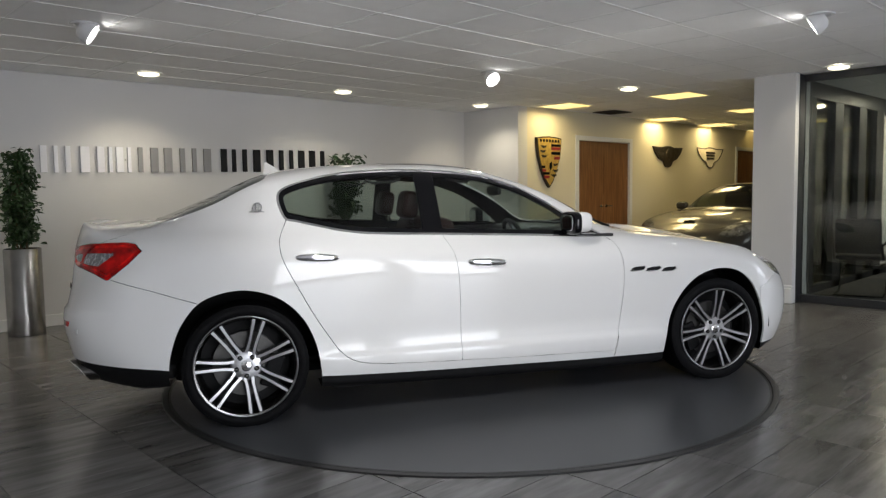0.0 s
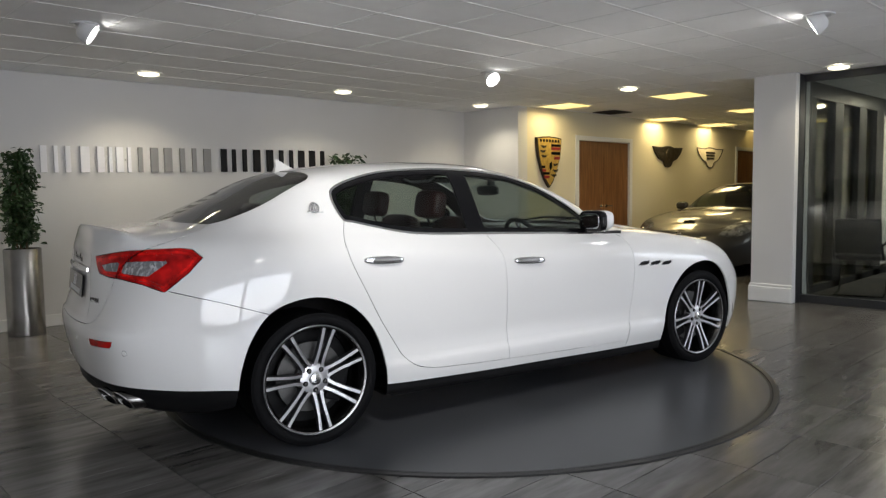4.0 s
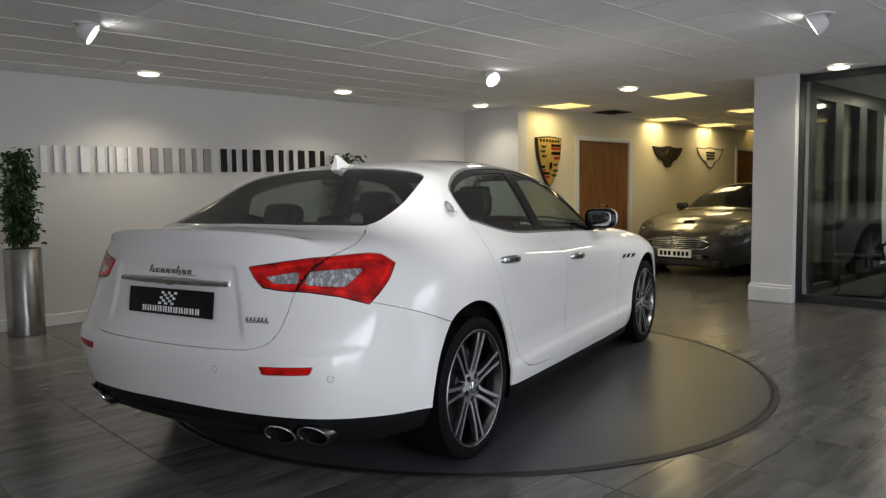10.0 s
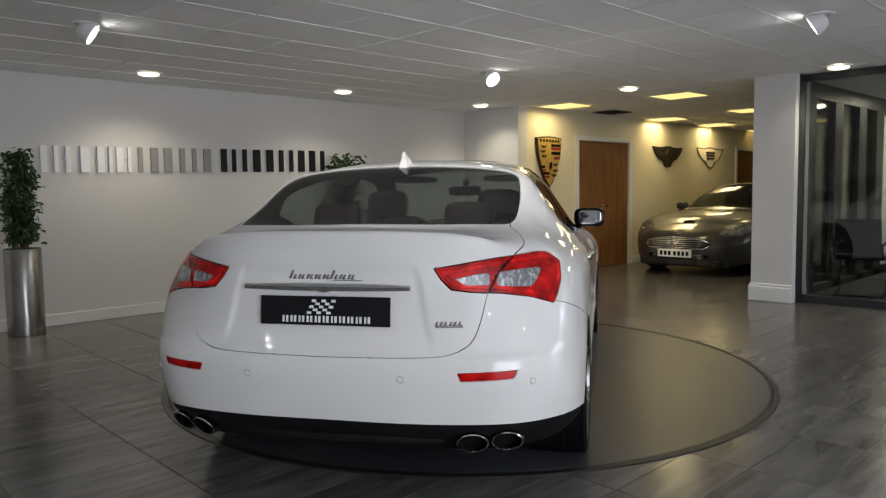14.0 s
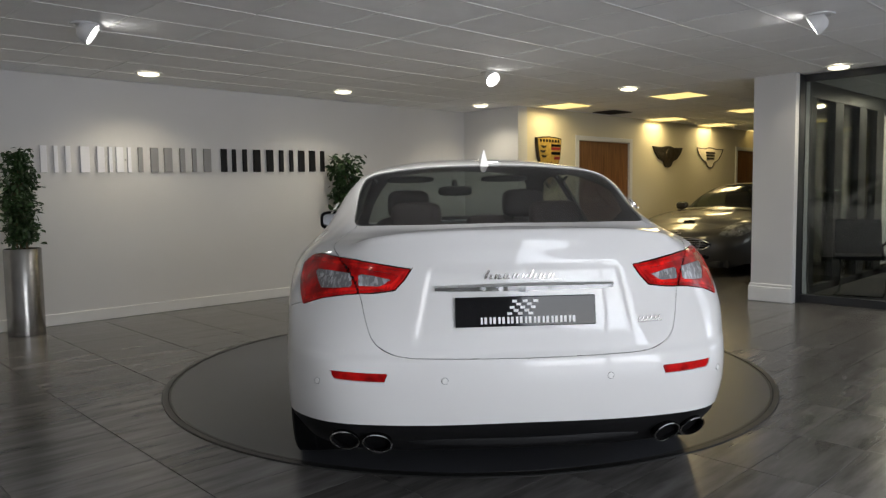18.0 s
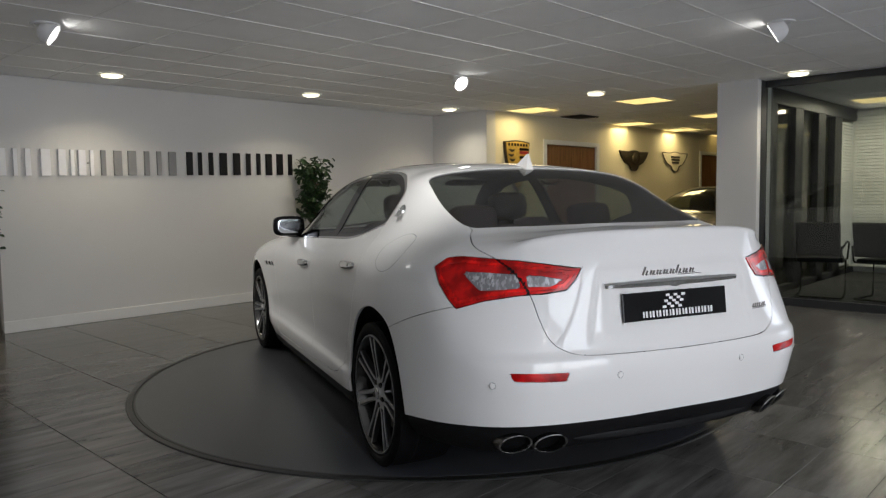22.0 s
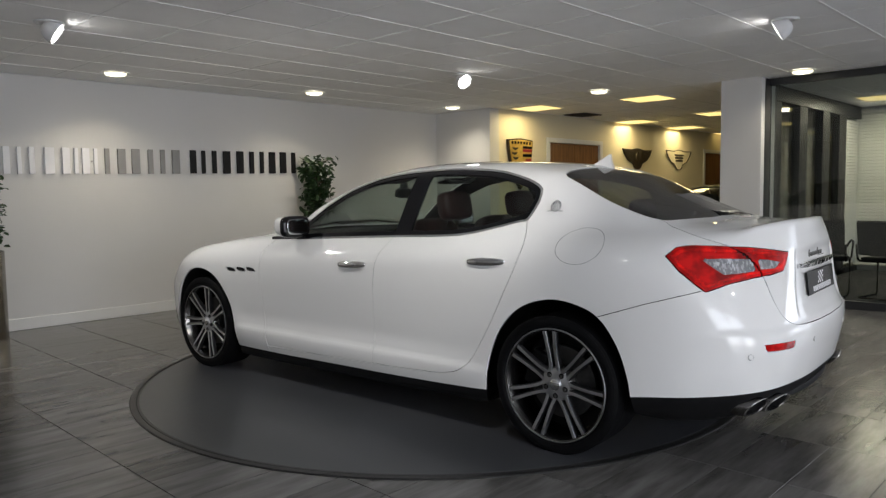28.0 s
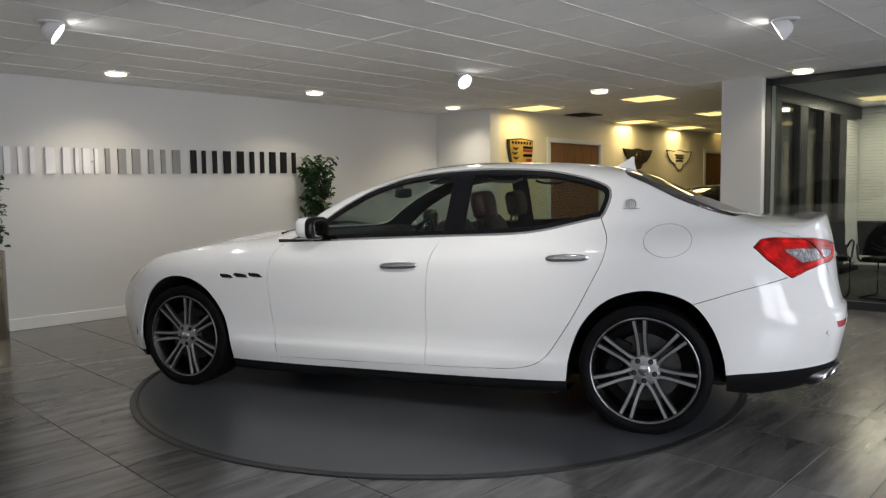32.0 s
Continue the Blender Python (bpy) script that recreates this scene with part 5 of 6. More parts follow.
def wheel(name, parent, x, side, width, face, turn, big=1.0):
    """An alloy wheel with seven twin spokes; its axle is local z, outwards."""
    m0 = pose(x, side * face, HUB_Z, -90 * side) @ pose(0, 0, 0, 0, 0, turn)
    m = m0 @ Matrix.Diagonal((big, big, 1, 1))
    w = width
    rim = lathe(name, [(.236, -w + .02), (.250, -w + .012), (.250, -.06), (.243, -.035), (.252, -.012), (.262, -.006), (.266, 0.002), (.262, 0.006), (.255, 0.004), (.249, -.010), (.240, -.030), (.238, -w + .03)], BARREL, parent,
                "dark grey and machined alloy wheel", n=72, m=m, cap=False)
    lathe("rim_lip", [(.2605, .0055), (.2640, .0070), (.2675, .0045), (.268, .0005)], LIP, rim, "bright machined lip", n=72, m=m, cap=False)
    lathe("tyre", [(.262, -w - .002), (.285, -w - .010), (.315, -w - .008), (.335, -w + .004), (TYRE_R - .003, -w + .022), (TYRE_R, -w + .05), (TYRE_R + .001, -w / 2), (TYRE_R, -.05), (TYRE_R - .003, -.024), (.337, -.004), (.318, .008), (.300, .010), (.268 * big + .005, .004), (.266 * big, -.004)],
          RUBBER, rim, "black low-profile tyre", n=96, m=m0, cap=False)
    for r, d in ((.268 * big + .010, 0.0065), (.326, 0.0035)):
        lathe("tyre_rib", [(r - .002, d - .001), (r, d + .0012), (r + .002, d - .001)], RUBBER, rim, n=72, m=m0, cap=False)
    lathe("tyre_tread_groove", [(TYRE_R + .0016, -w * .32), (TYRE_R + .0016, -w * .35)], BLACK_TRIM, rim, n=72, m=m0, cap=False)
    me = None
    for k in range(7):
        for s in (-1, 1):
            a = math.radians(360 / 7 * k)
            st = [(.060, .0205, .0100, -.022, .030), (.100, .0170, .0092, -.017, .030), (.140, .0175, .0088, -.012, .028), (.185, .0205, .0088, -.006, .025), (.225, .0240, .0092, -.002, .022), (.261, .0275, .0098, .001, .020)]
            V, F = [], []
            for r, off, hw, z, dp in st:
                c = s * off
                for dy, dz in ((-hw * 1.25, -dp), (-hw * 1.1, -.004), (-hw * .8, 0), (hw * .8, 0), (hw * 1.1, -.004), (hw * 1.25, -dp)):
                    V.append((r, c + dy, z + dz))
            nst = 6
            for q in range(len(st) - 1):
                for j in range(nst - 1):
                    F.append((q * nst + j, (q + 1) * nst + j, (q + 1) * nst + j + 1, q * nst + j + 1))
            F.append(tuple(range(nst)))
            F.append(tuple(reversed(range((len(st) - 1) * nst, len(st) * nst))))
            mm = m @ Matrix.Rotation(a, 4, "Z")
            ob = raw("spoke", [mm @ Vector(p) for p in V], F, GREY_ALLOY, rim, "machined spoke with dark grey sides")
            ob.data.materials.append(MACHINED)
            for p in ob.data.polygons:
                if p.index < (len(st) - 1) * (nst - 1) and p.index % (nst - 1) == 2:
                    p.material_index = 1
    lathe("hub", [(0.0, -.012), (.030, -.0125), (.032, -.018), (.052, -.018), (.075, -.024), (.082, -.036), (.080, -.07)], MACHINED, rim, "machined hub", n=40, m=m, cap=False)
    lathe("centre_cap", [(0, -.0065), (.020, -.007), (.027, -.010), (.0275, -.013)], CHROME, rim, "chrome centre cap", n=28, m=m, cap=False)
    for k in range(5):
        a = math.radians(72 * k + 90 * side - turn)
        mm = m @ pose(.053 * math.cos(a), .053 * math.sin(a), -.0205)
        lathe("bolt_hole", [(0.0, 0.004), (.0125, .004), (.0135, 0.0), (.0135, -.004)], GLOSS_BLACK, rim, n=14, m=mm, cap=False)
        lathe("wheel_bolt", [(0.0, 0.011), (.0075, .010), (.009, .0042)], BRAKE, rim, n=6, m=mm, cap=False)
    lathe("brake_disc", [(.06, -.075), (.085, -.072), (.087, -.088), (.172, -.088), (.172, -.112), (.06, -.112)], BRAKE, rim, "steel brake disc", n=48, m=m, cap=False)
    bm = bmesh.new()
    add_box(bm, .10, .19, -.09, .09, -.135, -.066, .012, 2, m @ Matrix.Rotation(math.radians((200 if x > 0 else -20) * 1) - math.radians(turn), 4, "Z"))
    part("brake_caliper", bm, BLACK_TRIM, rim, "dark brake caliper")
    lathe("backplate", [(0, -.15), (.236, -.15), (.236, -.155), (0, -.155)], BLACK_TRIM, rim, n=32, m=m)
    return rim


def saloon_wheels(car):
    wheel("front_wheel", car, 1.513, 1, .245, .935, -99, 1.02)
    wheel("front_wheel", car, 1.513, -1, .245, .935, 84 - 360 / 7, 1.02)
    wheel("rear_wheel", car, -1.493, 1, .275, .958, -84.5, 1.042)
    wheel("rear_wheel", car, -1.493, -1, .275, .958, 73.5, 1.042)
    for x, r in ((1.515, .445), (-1.485, .455)):
        for s in (-1, 1):
            v, f = [], []
            n = 28
            prof = [(.50, 0.97), (.60, 1.0), (.90 if x > 0 else .93, 1.0)]
            for y, k in prof:
                for i in range(n + 1):
                    a = math.radians(-4 + 188 * i / n)
                    v.append((x + r * k * math.cos(a), s * y, .345 + r * k * math.sin(a) * .985))
            for q in range(2):
                for i in range(n):
                    f.append((q * (n + 1) + i, q * (n + 1) + i + 1, (q + 1) * (n + 1) + i + 1, (q + 1) * (n + 1) + i))
            f.append(tuple(range(n + 1)))
            raw("wheel_arch_liner", v, f, LINING, car, "black wheel arch liner", True)


def skirts(car):
    """Black lower edge round the car, cut for the wheels, with the rear diffuser and the floor pan."""
    G = detail(master(NET, 0.02))
    e = G[:, 0, :]
    t = np.gradient(e[:, :2], axis=0)
    out = np.stack([-t[:, 1], t[:, 0]], 1)
    out /= np.maximum(np.linalg.norm(out, axis=1, keepdims=True), 1e-9)
    if out[len(e) // 2, 1] < 0:
        out = -out
    rear = ramp(-1.7, -2.1, e[:, 0])
    rows = []
    for in_s, in_r, drop_s, drop_r in ((.22, .30, .065, .150), (.06, .150, .070, .147), (.022, .080, .062, .115), (.010, .018, .03, .035), (.008, .010, -.02, -.012)):
        d = (drop_s * (1 - rear) + drop_r * rear) * (1 - .55 * ramp(1.85, 2.05, e[:, 0]))
        inset = (in_s * (1 - rear) + in_r * rear)[:, None]
        rows.append(np.concatenate([e[:, :2] - out * inset, (e[:, 2] - d)[:, None]], 1))
    S = np.stack(rows, 1)
    S[0, :, 1] = S[-1, :, 1] = 0
    S[..., 1] = np.maximum(S[..., 1], 0)
    V, F = triangles(S)
    N = grid_normals(V, F)
    for A in (ARCH_F, ARCH_R):
        V, N, F = cut(V, N, F, away(V[:, [0, 2]], A))
    mid = V[F].mean(1)[:, [0, 2]]
    F = F[(away(mid, ARCH_F) > 0) & (away(mid, ARCH_R) > 0)]
    sheet("lower_skirt", V, N, F, BLACK_TRIM, car, "black lower skirt and rear diffuser", flange=0.0, mirror=2)
    bm = bmesh.new()
    add_box(bm, -1.90, 2.2, -.48, .48, .16, .24, .03, 2)
    add_box(bm, -2.16, -1.86, -.74, .74, .24, .33, .03, 2)
    add_box(bm, -1.02, 1.06, -.88, .88, .145, .235, .02, 2)
    part("floor_pan", bm, LINING, car, "black underside")


def blob(center, size, power, nu=28, nv=18):
    """A rounded box-like solid."""
    v, f = [], []
    def sp(t, p):
        return math.copysign(abs(t) ** p, t)
    for i in range(nv + 1):
        b = -math.pi / 2 + math.pi * i / nv
        for j in range(nu):
            a = 2 * math.pi * j / nu
            v.append((center[0] + size[0] * sp(math.cos(b), power) * sp(math.cos(a), power), center[1] + size[1] * sp(math.cos(b), power) * sp(math.sin(a), power), center[2] + size[2] * sp(math.sin(b), power)))
    for i in range(nv):
        for j in range(nu):
            f.append((i * nu + j, i * nu + (j + 1) % nu, (i + 1) * nu + (j + 1) % nu, (i + 1) * nu + j))
    return v, f


def saloon_trim(car, boot, bumper):
    tail = detail(master(NET, 0.02)).reshape(-1, 3)
    tail = tail[tail[:, 0] < -2.1]

    def tail_x(y, z):
        q = np.argsort((tail[:, 1] - abs(y)) ** 2 + (tail[:, 2] - z) ** 2)[:4]
        return float(tail[q, 0].mean())
    doors = {(n, s): o for n in ("front_door", "rear_door") for o in car.children if o.name.startswith(n) for s in [1 if o.data.vertices[0].co.y > 0 else -1]}
    for s in (1, -1):
        for key, x, z, y in (("front_door", -.094, .846, .947), ("rear_door", -1.094, .911, .955)):
            v, f = blob((0, 0, 0), (.120, .017, .0215), .68, 32, 14)
            v = [(x + p[0], s * (y + p[1] + 0.006 - 0.4 * p[0] ** 2), z + p[2] - 0.04 * p[0]) for p in v]
            raw("door_handle", v, f, CHROME, doors[key, s], "chrome door handle", True)
            # added swell, which puts the highlight at the handle's middle into the shape
            v, f = blob((0, 0, 0), (.034, .013, .019), .85, 24, 12)
            raw("handle_hub", [(x + .012 + p[0], s * (y + .007 + p[1]), z + .004 + p[2]) for p in v], f, CHROME, doors[key, s], "chrome swell for the bright middle of the handle", True)
            v, f = blob((0, 0, 0), (.082, .006, .026), .9, 28, 12)
            raw("handle_recess", [(x + p[0], s * (y - .012 + p[1]), z + p[2]) for p in v], f, WHITE_CAR, doors[key, s], "", True)
        # mirror: white cap, black body and glass on a short arm
        v, f = blob((.526, s * .904, 1.066), (.060, .104, .064), .60, 36, 24)
        cap = raw("wing_mirror", v, f, WHITE_CAR, car, "white mirror cap over a black body", True)
        v, f = blob((.474, s * .905, 1.061), (.032, .112, .071), .55, 36, 24)
        raw("mirror_body", v, f, GLOSS_BLACK, cap, "gloss black mirror body", True)
        v, f = blob((.4405, s * .907, 1.062), (.004, .086, .050), .5, 32, 16)
        raw("mirror_glass", v, f, MIRROR, cap, "mirror glass", True)
        tube("mirror_arm", [(.50, s * .85, 1.01), (.55, s * .815, .99), (.60, s * .79, .982)], .022, GLOSS_BLACK, cap, "black mirror arm", n=12)
        # chrome edge to the mirror's foot along the belt
        v, f = blob((.635, s * .818, .984), (.055, .012, .008), .8, 20, 10)
        raw("mirror_foot", v, f, CHROME, cap, "chrome foot", True)
        # badge on the rear pillar
        m = pose(-1.402, s * .772, 1.191) @ Vector((-.10, s * .80, .58)).to_track_quat("Z", "X").to_matrix().to_4x4()
        bd = lathe("pillar_badge", [(.024, -.003), (.026, .003), (.031, .003), (.032, -.003)], CHROME, car, "small chrome oval badge", n=32, m=m @ Matrix.Diagonal((1.1, .85, 1, 1)), cap=False)
        for k in (-1, 0, 1):
            bm = bmesh.new()
            add_box(bm, -.024, .022, k * .010 - .0022, k * .010 + .0022, -.002, .003, .0008, 1, m)
            part("badge_bar", bm, CHROME, bd)
        bm = bmesh.new()
        add_box(bm, -.031, -.027, -.042, .042, -.002, .003, .0008, 1, m)
        part("badge_bar", bm, CHROME, bd)
        for k, (y, x) in enumerate(((.692, -2.250), (.567, -2.302))):
            mm = pose(x, s * y, .312) @ Matrix(((1, s * .38, -.75, 0), (0, 1, 0, 0), (0, 0, 1, 0), (0, 0, 0, 1))) @ pose(0, 0, 0, 0, -90, 0) @ Matrix.Diagonal((.92, 1.16, 1, 1))
            ex = lathe("exhaust_tip", [(.045, -.02), (.049, .0), (.050, .10), (.048, .106), (.0445, .104), (.0430, .06), (.042, -.02)], BARREL, car, "oval chrome exhaust tip", n=36, m=mm, cap=False)
            lathe("tip_ring", [(.0440, .101), (.0455, .107), (.0485, .108), (.0505, .103)], CHROME, ex, "bright chrome ring", n=36, m=mm, cap=False)
            lathe("bore", [(0, 0.045), (.0420, 0.045), (.0445, 0.100)], BLACK_TRIM, ex, n=24, m=mm, cap=False)
        for y, z in ((.312, .570), (.790, .552)):
            nrm = Vector((-1, s * (.05 if y < .5 else .75), .03)).normalized()
            mm = pose(tail_x(y, z) - (.0015 if y < .5 else .002), s * y, z) @ nrm.to_track_quat("Z", "Y").to_matrix().to_4x4()
            lathe("parking_sensor", [(0, .003), (.009, .003), (.0095, .001), (.0115, .001), (.012, -.002)], WHITE_CAR, bumper, n=20, m=mm, cap=False)
            lathe("sensor_gap", [(.0120, .0018), (.0132, .0016)], BLACK_TRIM, bumper, "dark ring round the sensor", n=20, m=mm, cap=False)
        for x, dz in ((.917, 0), (1.03, -.005), (1.142, -.011)):
            tube("vent_edge", [(x - .052, s * .944, .7475 + dz), (x - .01, s * .9455, .7485 + dz), (x + .032, s * .945, .7505 + dz)], .0022, CHROME, car, "thin chrome vent edge", n=6)
    # plate with plain bars and a chequered mark
    tilt = pose(-2.447, 0, .814, 0, 6.5, 0)
    pl = box("number_plate", -.006, .0, -.266, .266, -.056, .056, GLOSS_BLACK, boot, "black dealer plate with white bars and a chequered mark", bevel=0.003)
    pl.matrix_basis = tilt
    for k in range(11):
        y = .178 - k * .0335
        bm = bmesh.new()
        add_box(bm, -.0072, -.0061, y - .030, y - .020, -.045, -.020)
        add_box(bm, -.0072, -.0061, y - .014, y - .006, -.045, -.020)
        part("bar", bm, PLATE_WHITE, pl)
    for i in range(5):
        for j in range(5):
            if (i + j) % 2 == 0:
                y, z = .052 - i * .020 + (j - 2) * -.005, -.008 + j * .0115
                box("chequer", -.0072, -.0061, y - .009, y + .009, z - .005, z + .005, PLATE_WHITE, pl)
    # chrome bar over the plate, a shallow wedge with a notch in its middle
    v, f = [], []
    ys = [-.340 + .017 * q for q in range(41)]
    for y in ys:
        x, k = tail_x(y, .900), 1 - .35 * (abs(y) / .34) ** 2
        notch = .006 * max(0, 1 - abs(y) / .03)
        for dx, dz in ((.004, .018), (-.012, .0165), (-.023, .006), (-.020, -.012 - notch), (.004, -.015 - notch)):
            v.append((x + dx * k, y, .903 + dz * k))
    for q in range(len(ys) - 1):
        f += [(q * 5 + j, q * 5 + (j + 1) % 5, q * 5 + 5 + (j + 1) % 5, q * 5 + 5 + j) for j in range(5)]
    f += [(4, 3, 2, 1, 0), tuple(range(len(v) - 5, len(v)))]
    raw("chrome_bar", v, f, CHROME, boot, "chrome bar over the plate")
    # slanted script above it and a small badge, as plain strokes
    for k in range(8):
        y = .142 - k * .034
        h = .036 if k in (0, 5) else .020
        x = tail_x(y, .945) - .002
        bm = bmesh.new()
        add_box(bm, -.003, .003, -.0040, .0040, -h / 2, h / 2, .001, 1, pose(x, y, .934 + h / 2, 26, 4, 0))
        add_box(bm, -.003, .003, -.0034, .0034, -.010, .010, .001, 1, pose(x, y - .013, .943, 30, 4, 0))
        add_box(bm, -.003, .003, -.0120, .0040, -.0018, .0018, .001, 1, pose(x, y - .010, .936, 0, 4, 0))
        part("script_stroke", bm, DARK_CHROME, boot, "slanted chrome stroke of a badge")
    box("script_underline", tail_x(0, .931) - .005, tail_x(0, .931) + .002, -.150, -.03, .9290, .9315, DARK_CHROME, boot)
    for k in range(6):
        y = -.440 - k * .017
        x = tail_x(y, .772) - .002
        bm = bmesh.new()
        add_box(bm, -.003, .003, -.0022, .0022, -.009, .009, .0008, 1, pose(x, y, .772, 24, 3, 0))
        add_box(bm, -.003, .003, -.0070, .0030, -.0018, .0018, .0006, 1, pose(x, y - .004, .765, 0, 3, 0))
        part("badge_stroke", bm, DARK_CHROME, boot)
        box("badge_foot", x - .003, x + .003, y - .012, y + .0045, .7585, .7605, DARK_CHROME, boot)
    # raised strip across the diffuser
    v, f = blob((0, 0, 0), (.010, .46, .016), .5, 48, 10)
    raw("diffuser_strip", [(-2.432 + p[0] + .22 * p[1] ** 2, p[1], .312 + p[2]) for p in v], f, BLACK_TRIM, bumper, "black moulded strip across the diffuser", True)
    # fin on the roof
    v, f = [], []
    prof = [(.075, 0.0, .030), (.055, .018, .026), (.02, .045, .018), (-.025, .078, .010), (-.055, .096, .005), (-.068, .096, .0035), (-.062, .05, .012), (-.075, .0, .022)]
    fin = [(.080, .0), (.03, .034), (-.02, .072), (-.052, .098), (-.064, .097), (-.066, .05), (-.080, .0)]
    for w in (1, -1):
        for x, z in fin:
            wid = .024 * (1 - z / .105) + .003
            v.append((-1.262 + x * .92, w * wid * .85, 1.392 + z * .86 + .10 * (x + .08)))
    n = len(fin)
    f = [tuple(range(n)), tuple(reversed(range(n, 2 * n)))] + [(i + 1, i, n + i, n + i + 1) for i in range(n - 1)] + [(0, n - 1, 2 * n - 1, n)]
    raw("roof_fin", v, f, WHITE_CAR, car, "white roof fin aerial")
    # third brake lamp and wipers' shade
    tube("wiper", [(.97, .55, 1.005), (.93, .1, 1.055), (.95, -.30, 1.052)], .008, BLACK_TRIM, car, "black wiper")
    tube("wiper", [(1.0, .05, 1.035), (.93, -.3, 1.052), (.90, -.60, 1.02)], .008, BLACK_TRIM, car, "black wiper")


def cabin(car):
    def soft(name, c, s, p, mat, lab="", tilt=0, parent=car):
        v, f = blob((0, 0, 0), s, p, 24, 16)
        m = pose(*c, 0, tilt, 0)
        return raw(name, [m @ Vector(q) for q in v], f, mat, parent, lab, True)
    for s in (1, -1):
        seat = soft("front_seat", (-.02, s * .37, .52), (.27, .25, .10), .45, LEATHER, "oxblood leather front seat", 4)
        soft("backrest", (-.30, s * .37, .80), (.075, .245, .31), .45, LEATHER, "", 16, seat)
        hr = soft("headrest", (-.435, s * .37, 1.185), (.055, .135, .090), .5, LEATHER, "oxblood headrest", 10, seat)
        for d in (-1, 1):
            tube("headrest_post", [(-.405, s * .37 + d * .06, 1.05), (-.425, s * .37 + d * .06, 1.13)], .007, CHROME, seat, "chrome post", n=8)
        card = box("door_lining", -.98, .80, *sorted((s * .80, s * .835)), .30, .965, CABIN, car, "black door lining")
        box("window_ledge", -1.2, .80, *sorted((s * .775, s * .84)), .955, .985, CABIN, card)
        soft("rear_headrest", (-1.36, s * .36, 1.135), (.05, .13, .075), .5, LEATHER, "oxblood rear headrest", 10)
        for d in (-1, 1):
            tube("headrest_post", [(-1.33, s * .36 + d * .05, 1.02), (-1.35, s * .36 + d * .05, 1.08)], .007, CHROME, car, "chrome post", n=8)
        tube("grab_handle", [(-.75, s * .585, 1.345), (-.70, s * .575, 1.325), (-.58, s * .575, 1.33), (-.53, s * .575, 1.35)], .009, CABIN, car)
    soft("rear_bench", (-.98, 0, .52), (.27, .48, .11), .4, LEATHER, "oxblood rear bench", 4)
    soft("rear_backrest", (-1.335, 0, .95), (.08, .68, .15), .4, LEATHER, "oxblood rear backrest", 18)
    soft("rear_headrest", (-1.355, 0, 1.09), (.045, .10, .05), .5, LEATHER, "oxblood rear headrest", 10)
    box("parcel_shelf", -1.93, -1.36, -.66, .66, 1.005, 1.02, CABIN, car, "black parcel shelf")
    soft("dashboard", (.66, 0, .90), (.24, .76, .115), .5, CABIN, "black dashboard")
    soft("dash_hood", (.56, -.37, .985), (.10, .17, .04), .6, CABIN, "")
    box("centre_console", -.25, .55, -.12, .12, .32, .70, CABIN, car, bevel=0.03)
    m = pose(.345, -.37, .90, 0, 64, 0)
    st = tube("steering_wheel", [m @ Vector((.185 * math.cos(a), .185 * math.sin(a), 0)) for a in [2 * math.pi * q / 40 for q in range(40)]], .0155, CABIN, car, "black leather steering wheel", closed=True)
    for a in (0, 180, 90):
        q = math.radians(a)
        tube("wheel_spoke", [m @ Vector((.05 * math.cos(q), .05 * math.sin(q), .01)), m @ Vector((.18 * math.cos(q), .18 * math.sin(q), 0))], .013, CHROME if a != 90 else CABIN, st, n=8)
    v, f = blob((0, 0, 0), (.065, .065, .03), .7, 20, 12)
    raw("wheel_boss", [m @ Vector(p) for p in v], f, CABIN, st, "", True)
    soft("interior_mirror", (.30, 0, 1.27), (.018, .125, .036), .5, CABIN, "black interior mirror", -8)
    soft("mirror_stalk", (.33, 0, 1.315), (.03, .022, .04), .7, CABIN, "")
    for s in (-1, 1):
        soft("sun_visor", (.12, s * .34, 1.355), (.075, .17, .010), .6, CABIN, "", 14)
    box("cabin_floor", -1.5, .9, -.49, .49, .236, .26, CABIN, car, "black cabin floor")
    box("bulkhead", .80, .86, -.74, .74, .26, .90, CABIN, car)
    box("boot_bulkhead", -1.46, -1.42, -.49, .49, .26, 1.0, CABIN, car)


saloon_wheels(white_car)
skirts(white_car)
saloon_trim(white_car, boot_lid, rear_bumper)
cabin(white_car)

# ---- parked silver grey car beyond the pillar ----
SILVER = paint("silver_grey_metallic", (0.048, 0.048, 0.049), 0.34, 0.4, vary=0.03, scale=3, coat=1.0)


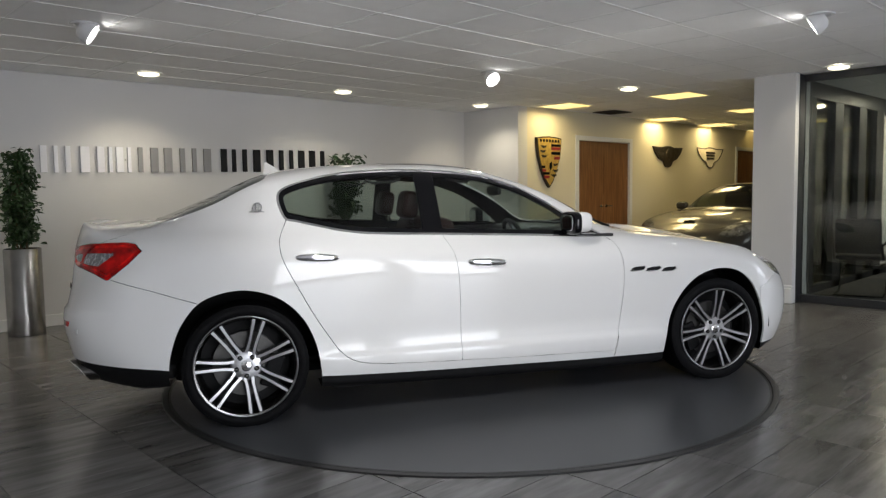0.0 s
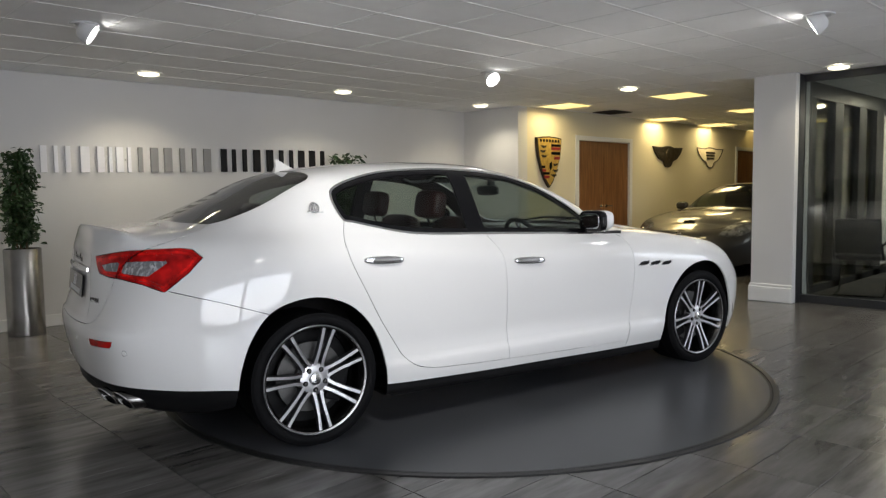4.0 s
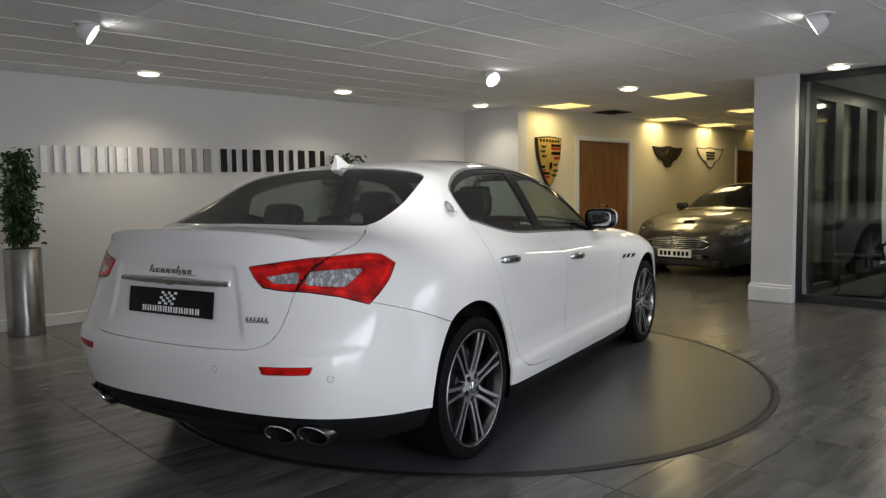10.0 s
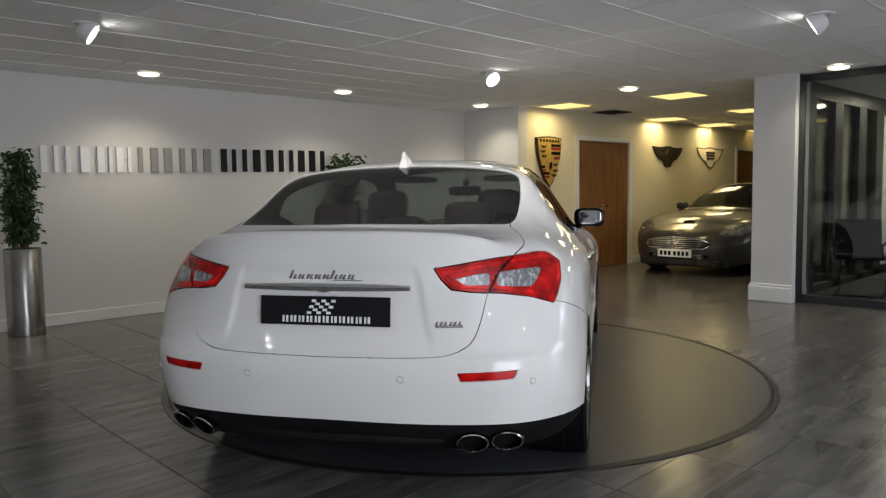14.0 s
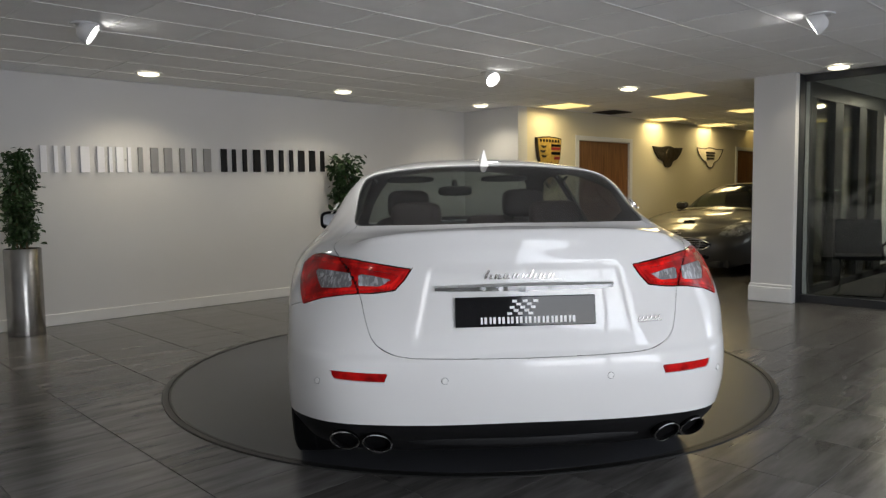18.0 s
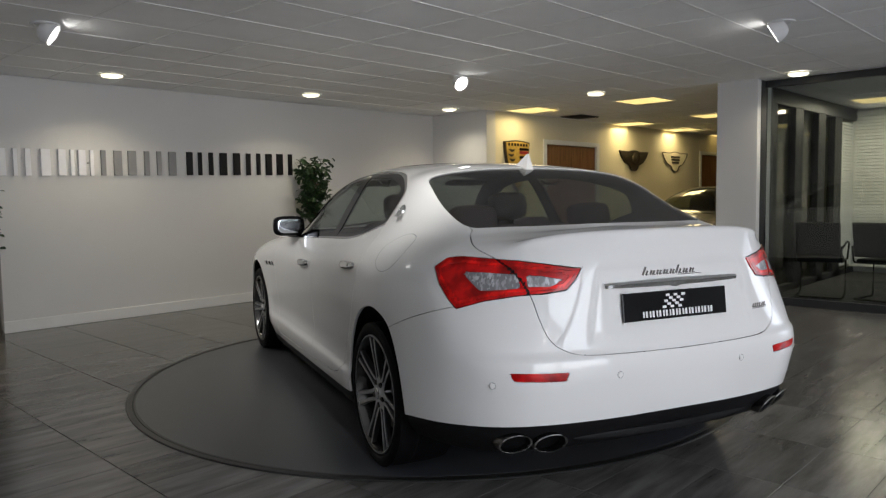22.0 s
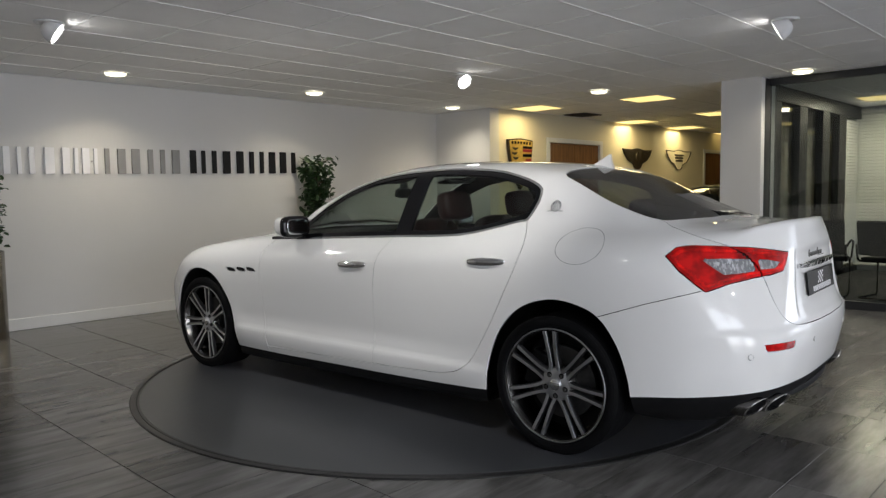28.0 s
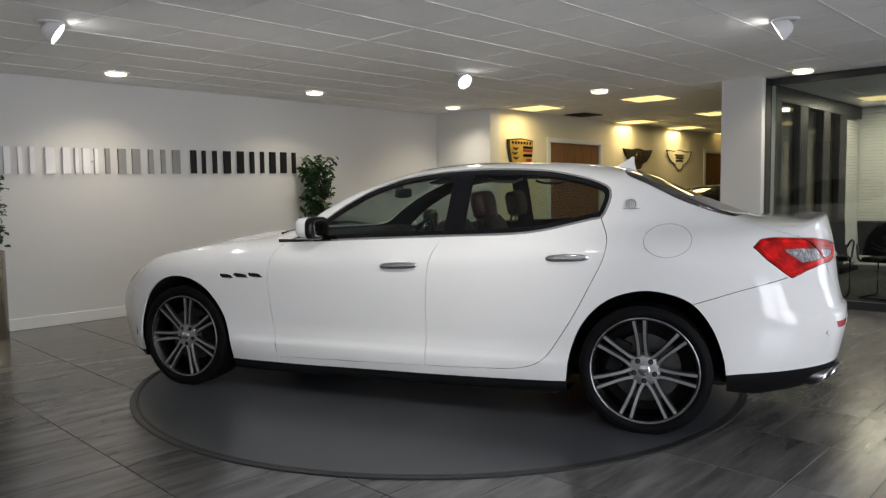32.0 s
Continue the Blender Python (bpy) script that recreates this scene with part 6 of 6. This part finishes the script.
def silver_car():
    car = thing("parked_car", (8.42, 1.60, 0.0), "dark silver grey sports saloon parked on the tiles", "car", turn=180)
    P = np.array(NET, float)
    P[..., 2] = P[..., 2] * 0.93 + 0.005
    nose = np.clip((P[..., 0] - 1.9) / 0.55, 0, 1)
    P[..., 2] *= 1 - 0.12 * nose
    P[..., 1] *= 1.0 - 0.01 * nose
    V, F = triangles(master(P, 0.02))
    N = grid_normals(V, F)
    k = np.array([1, 0.93])

    def xz(Q, poly):
        return away(Q[:, [0, 2]], np.array(poly) * k + [0, .005])

    def front(Q, poly):
        return np.where(Q[:, 0] > 2.0, away(Q[:, 1:], poly), 0.08)
    grille = spline([(-.2, .562), (.0, .565), (.30, .552), (.47, .515), (.50, .455), (.44, .412), (.2, .398), (-.2, .396)], 5)
    lower = spline([(-.2, .330), (.2, .330), (.46, .318), (.44, .262), (.2, .252), (-.2, .252)], 4)
    light = spline([(1.76, .755), (1.92, .760), (2.10, .700), (2.26, .610), (2.20, .575), (2.05, .605), (1.88, .680)], 6)
    order = [("windscreen", lambda Q: np.where(Q[:, 2] > .66, away(Q[:, :2], WINDSCREEN), .08)), ("rear_glass", lambda Q: np.where(Q[:, 2] > .66, away(Q[:, :2], BACKLIGHT), .08)),
             ("arch", lambda Q: np.minimum(xz(Q, ARCH_F), xz(Q, ARCH_R))), ("glass", lambda Q: xz(Q, DLO) + .012), ("trim", lambda Q: xz(Q, DLO)),
             ("headlight", lambda Q: np.where(Q[:, 0] > 1.7, away(Q[:, [0, 2]], light), .08)), ("grille", lambda Q: front(Q, grille)), ("lower", lambda Q: front(Q, lower)),
             ("bonnet", lambda Q: np.where(Q[:, 2] > .60, away(Q[:, :2], BONNET), .08)), ("door", lambda Q: np.minimum(xz(Q, FRONT_DOOR), xz(Q, REAR_DOOR)))]
    for _, f in order:
        V, N, F = cut(V, N, F, f(V))
    mid = V[F].mean(1)
    label = np.full(len(F), "body", dtype="<U12")
    free = np.ones(len(F), bool)
    for n, f in order:
        hit = free & (f(mid) < 0)
        label[hit] = n
        free &= ~hit

    def take(n):
        return V, N, F[label == n]
    sheet("body", *take("body"), SILVER, car, gap=.002, mirror=2)
    sheet("bonnet", *take("bonnet"), SILVER, car, gap=.002, mirror=2)
    sheet("windscreen", *take("windscreen"), CAR_GLASS, car, "tinted windscreen", flange=0, mirror=2)
    sheet("rear_window", *take("rear_glass"), CAR_GLASS, car, flange=0, mirror=2)
    g = sheet("grille", *take("grille"), GLOSS_BLACK, car, "black mouth with bright cross slats", lift=-.02, flange=0, mirror=2)
    sheet("lower_intake", *take("lower"), GLOSS_BLACK, car, "black lower intake", lift=-.015, flange=0, mirror=2)
    for s in (1, -1):
        sheet("door_panel", *take("door"), SILVER, car, gap=.002, mirror=s)
        sheet("side_window", *take("glass"), CAR_GLASS, car, flange=0, mirror=s)
        sheet("window_trim", *take("trim"), CHROME, car, flange=.006, mirror=s)
        hl = sheet("headlight", *take("headlight"), HEAD_LENS, car, "clear headlight", gap=.001, mirror=s)
        lathe("projector", [(0, .02), (.03, .015), (.036, 0), (.036, -.01)], CHROME, hl, n=20, m=pose(2.05, s * .765, .640, 0, 70, s * 30))
        v, f = blob((.50, s * .93, .975), (.07, .10, .065), .65, 24, 16)
        raw("wing_mirror", v, f, SILVER, car, "silver door mirror", True)
        tube("mirror_arm", [(.52, s * .86, .93), (.56, s * .80, .915)], .018, GLOSS_BLACK, car)
        tube("fog_trim", [(2.33, s * .50, .275), (2.24, s * .66, .285), (2.08, s * .80, .30)], .010, CHROME, car, "bright bumper strip")
    # the nose's own curve carries the slats and the rim
    skin = V[(N[:, 0] > 0.2) & (V[:, 0] > 1.7) & np.isfinite(V[:, 0])]

    def nose_at(y, z, d=.006):
        q = np.argmin((skin[:, 1] - abs(y)) ** 2 + (skin[:, 2] - z) ** 2)
        return (float(skin[q, 0]) + d, y, z)
    for z in (.420, .450, .480, .510, .538):
        w = .45 - abs(z - .475) * .9
        tube("grille_slat", [nose_at(y, z) for y in [w * (q / 6 - 1) for q in range(13)]], .0065, CHROME, g, "bright slat", n=6)
    for y in [-.36 + .12 * q for q in range(7)]:
        tube("grille_upright", [nose_at(y, z, 0) for z in (.412, .48, .545)], .0045, CHROME, g, n=6)
    for z in (.275, .295, .315):
        tube("intake_bar", [nose_at(y, z, .004) for y in [.42 * (q / 6 - 1) for q in range(13)]], .004, CHROME, car, n=6)
    tube("grille_rim", [nose_at(y, z, .004) for y, z in [(-.47, .50), (-.49, .455), (-.43, .410), (-.2, .394), (.2, .394), (.43, .410), (.49, .455), (.47, .50), (.30, .552), (.0, .567), (-.30, .552)]], .008, CHROME, g, "chrome grille rim", closed=True)
    px = nose_at(0, .33)[0] + .004
    pl = box("number_plate", px, px + .012, -.262, .262, .282, .389, PLATE_WHITE, car, "white number plate with black bars", bevel=.003)
    for q in range(7):
        y = .20 - q * .064 - (.02 if q > 3 else 0)
        box("bar", px + .0122, px + .014, y - .020, y + .020, .305, .367, GLOSS_BLACK, pl)
    lathe("badge", [(0, .006), (.03, .004), (.032, 0)], CHROME, car, "small bright bonnet badge", n=20, m=pose(nose_at(0, .620)[0], 0, .620, 0, 45, 0) @ Matrix.Diagonal((.5, 1.6, 1, 1)))
    sheet("lining", V, N, F[~np.isin(label, ["glass", "windscreen", "rear_glass", "arch"])][:, ::-1], LINING, car, lift=-.03, flange=0, mirror=2)
    for x in (1.50, -1.50):
        for s in (1, -1):
            m = pose(x, s * .925, .343, -90 * s)
            rim = lathe("wheel", [(.236, -.2), (.250, -.06), (.243, -.035), (.262, -.006), (.266, .002), (.255, .004), (.240, -.03)], GREY_ALLOY, car, "alloy wheel", n=40, m=m, cap=False)
            lathe("tyre", [(.262, -.24), (.315, -.25), (.343, -.225), (.345, -.03), (.335, -.004), (.30, .008), (.266, 0)], RUBBER, rim, n=48, m=m, cap=False)
            for k in range(10):
                bm = bmesh.new()
                add_box(bm, .04, .255, -.013, .013, -.035, -.008, .003, 1, m @ Matrix.Rotation(math.radians(36 * k), 4, "Z"))
                part("spoke", bm, MACHINED, rim)
            lathe("backplate", [(0, -.1), (.236, -.1)], BLACK_TRIM, rim, n=24, m=m, cap=False)
    bm = bmesh.new()
    add_box(bm, -2.2, 2.25, -.70, .70, .14, .26, .03, 2)
    add_box(bm, 1.95, 2.36, -.62, .62, .14, .24, .03, 2)
    part("floor_pan", bm, LINING, car, "black underside")
    box("cabin_floor", -1.5, .8, -.78, .78, .262, .7, CABIN, car)
    for s in (1, -1):
        v, f = blob((-.40, s * .37, .98), (.07, .22, .22), .5, 20, 14)
        raw("seat_back", v, f, CABIN, car, "", True)
    v, f = blob((.62, 0, .85), (.22, .72, .08), .5, 24, 14)
    raw("dashboard", v, f, CABIN, car, "", True)


silver_car()
floor_tiles(floor_base)


def motions():
    walk(turntable, [spun(t, a) for t, a in SPIN])
    walk(car_root, [(t, pose(0, 0, 0, 0, 0, a) @ pose(*CAR_AT, 0.004)) for t, a in SPIN])


motions()
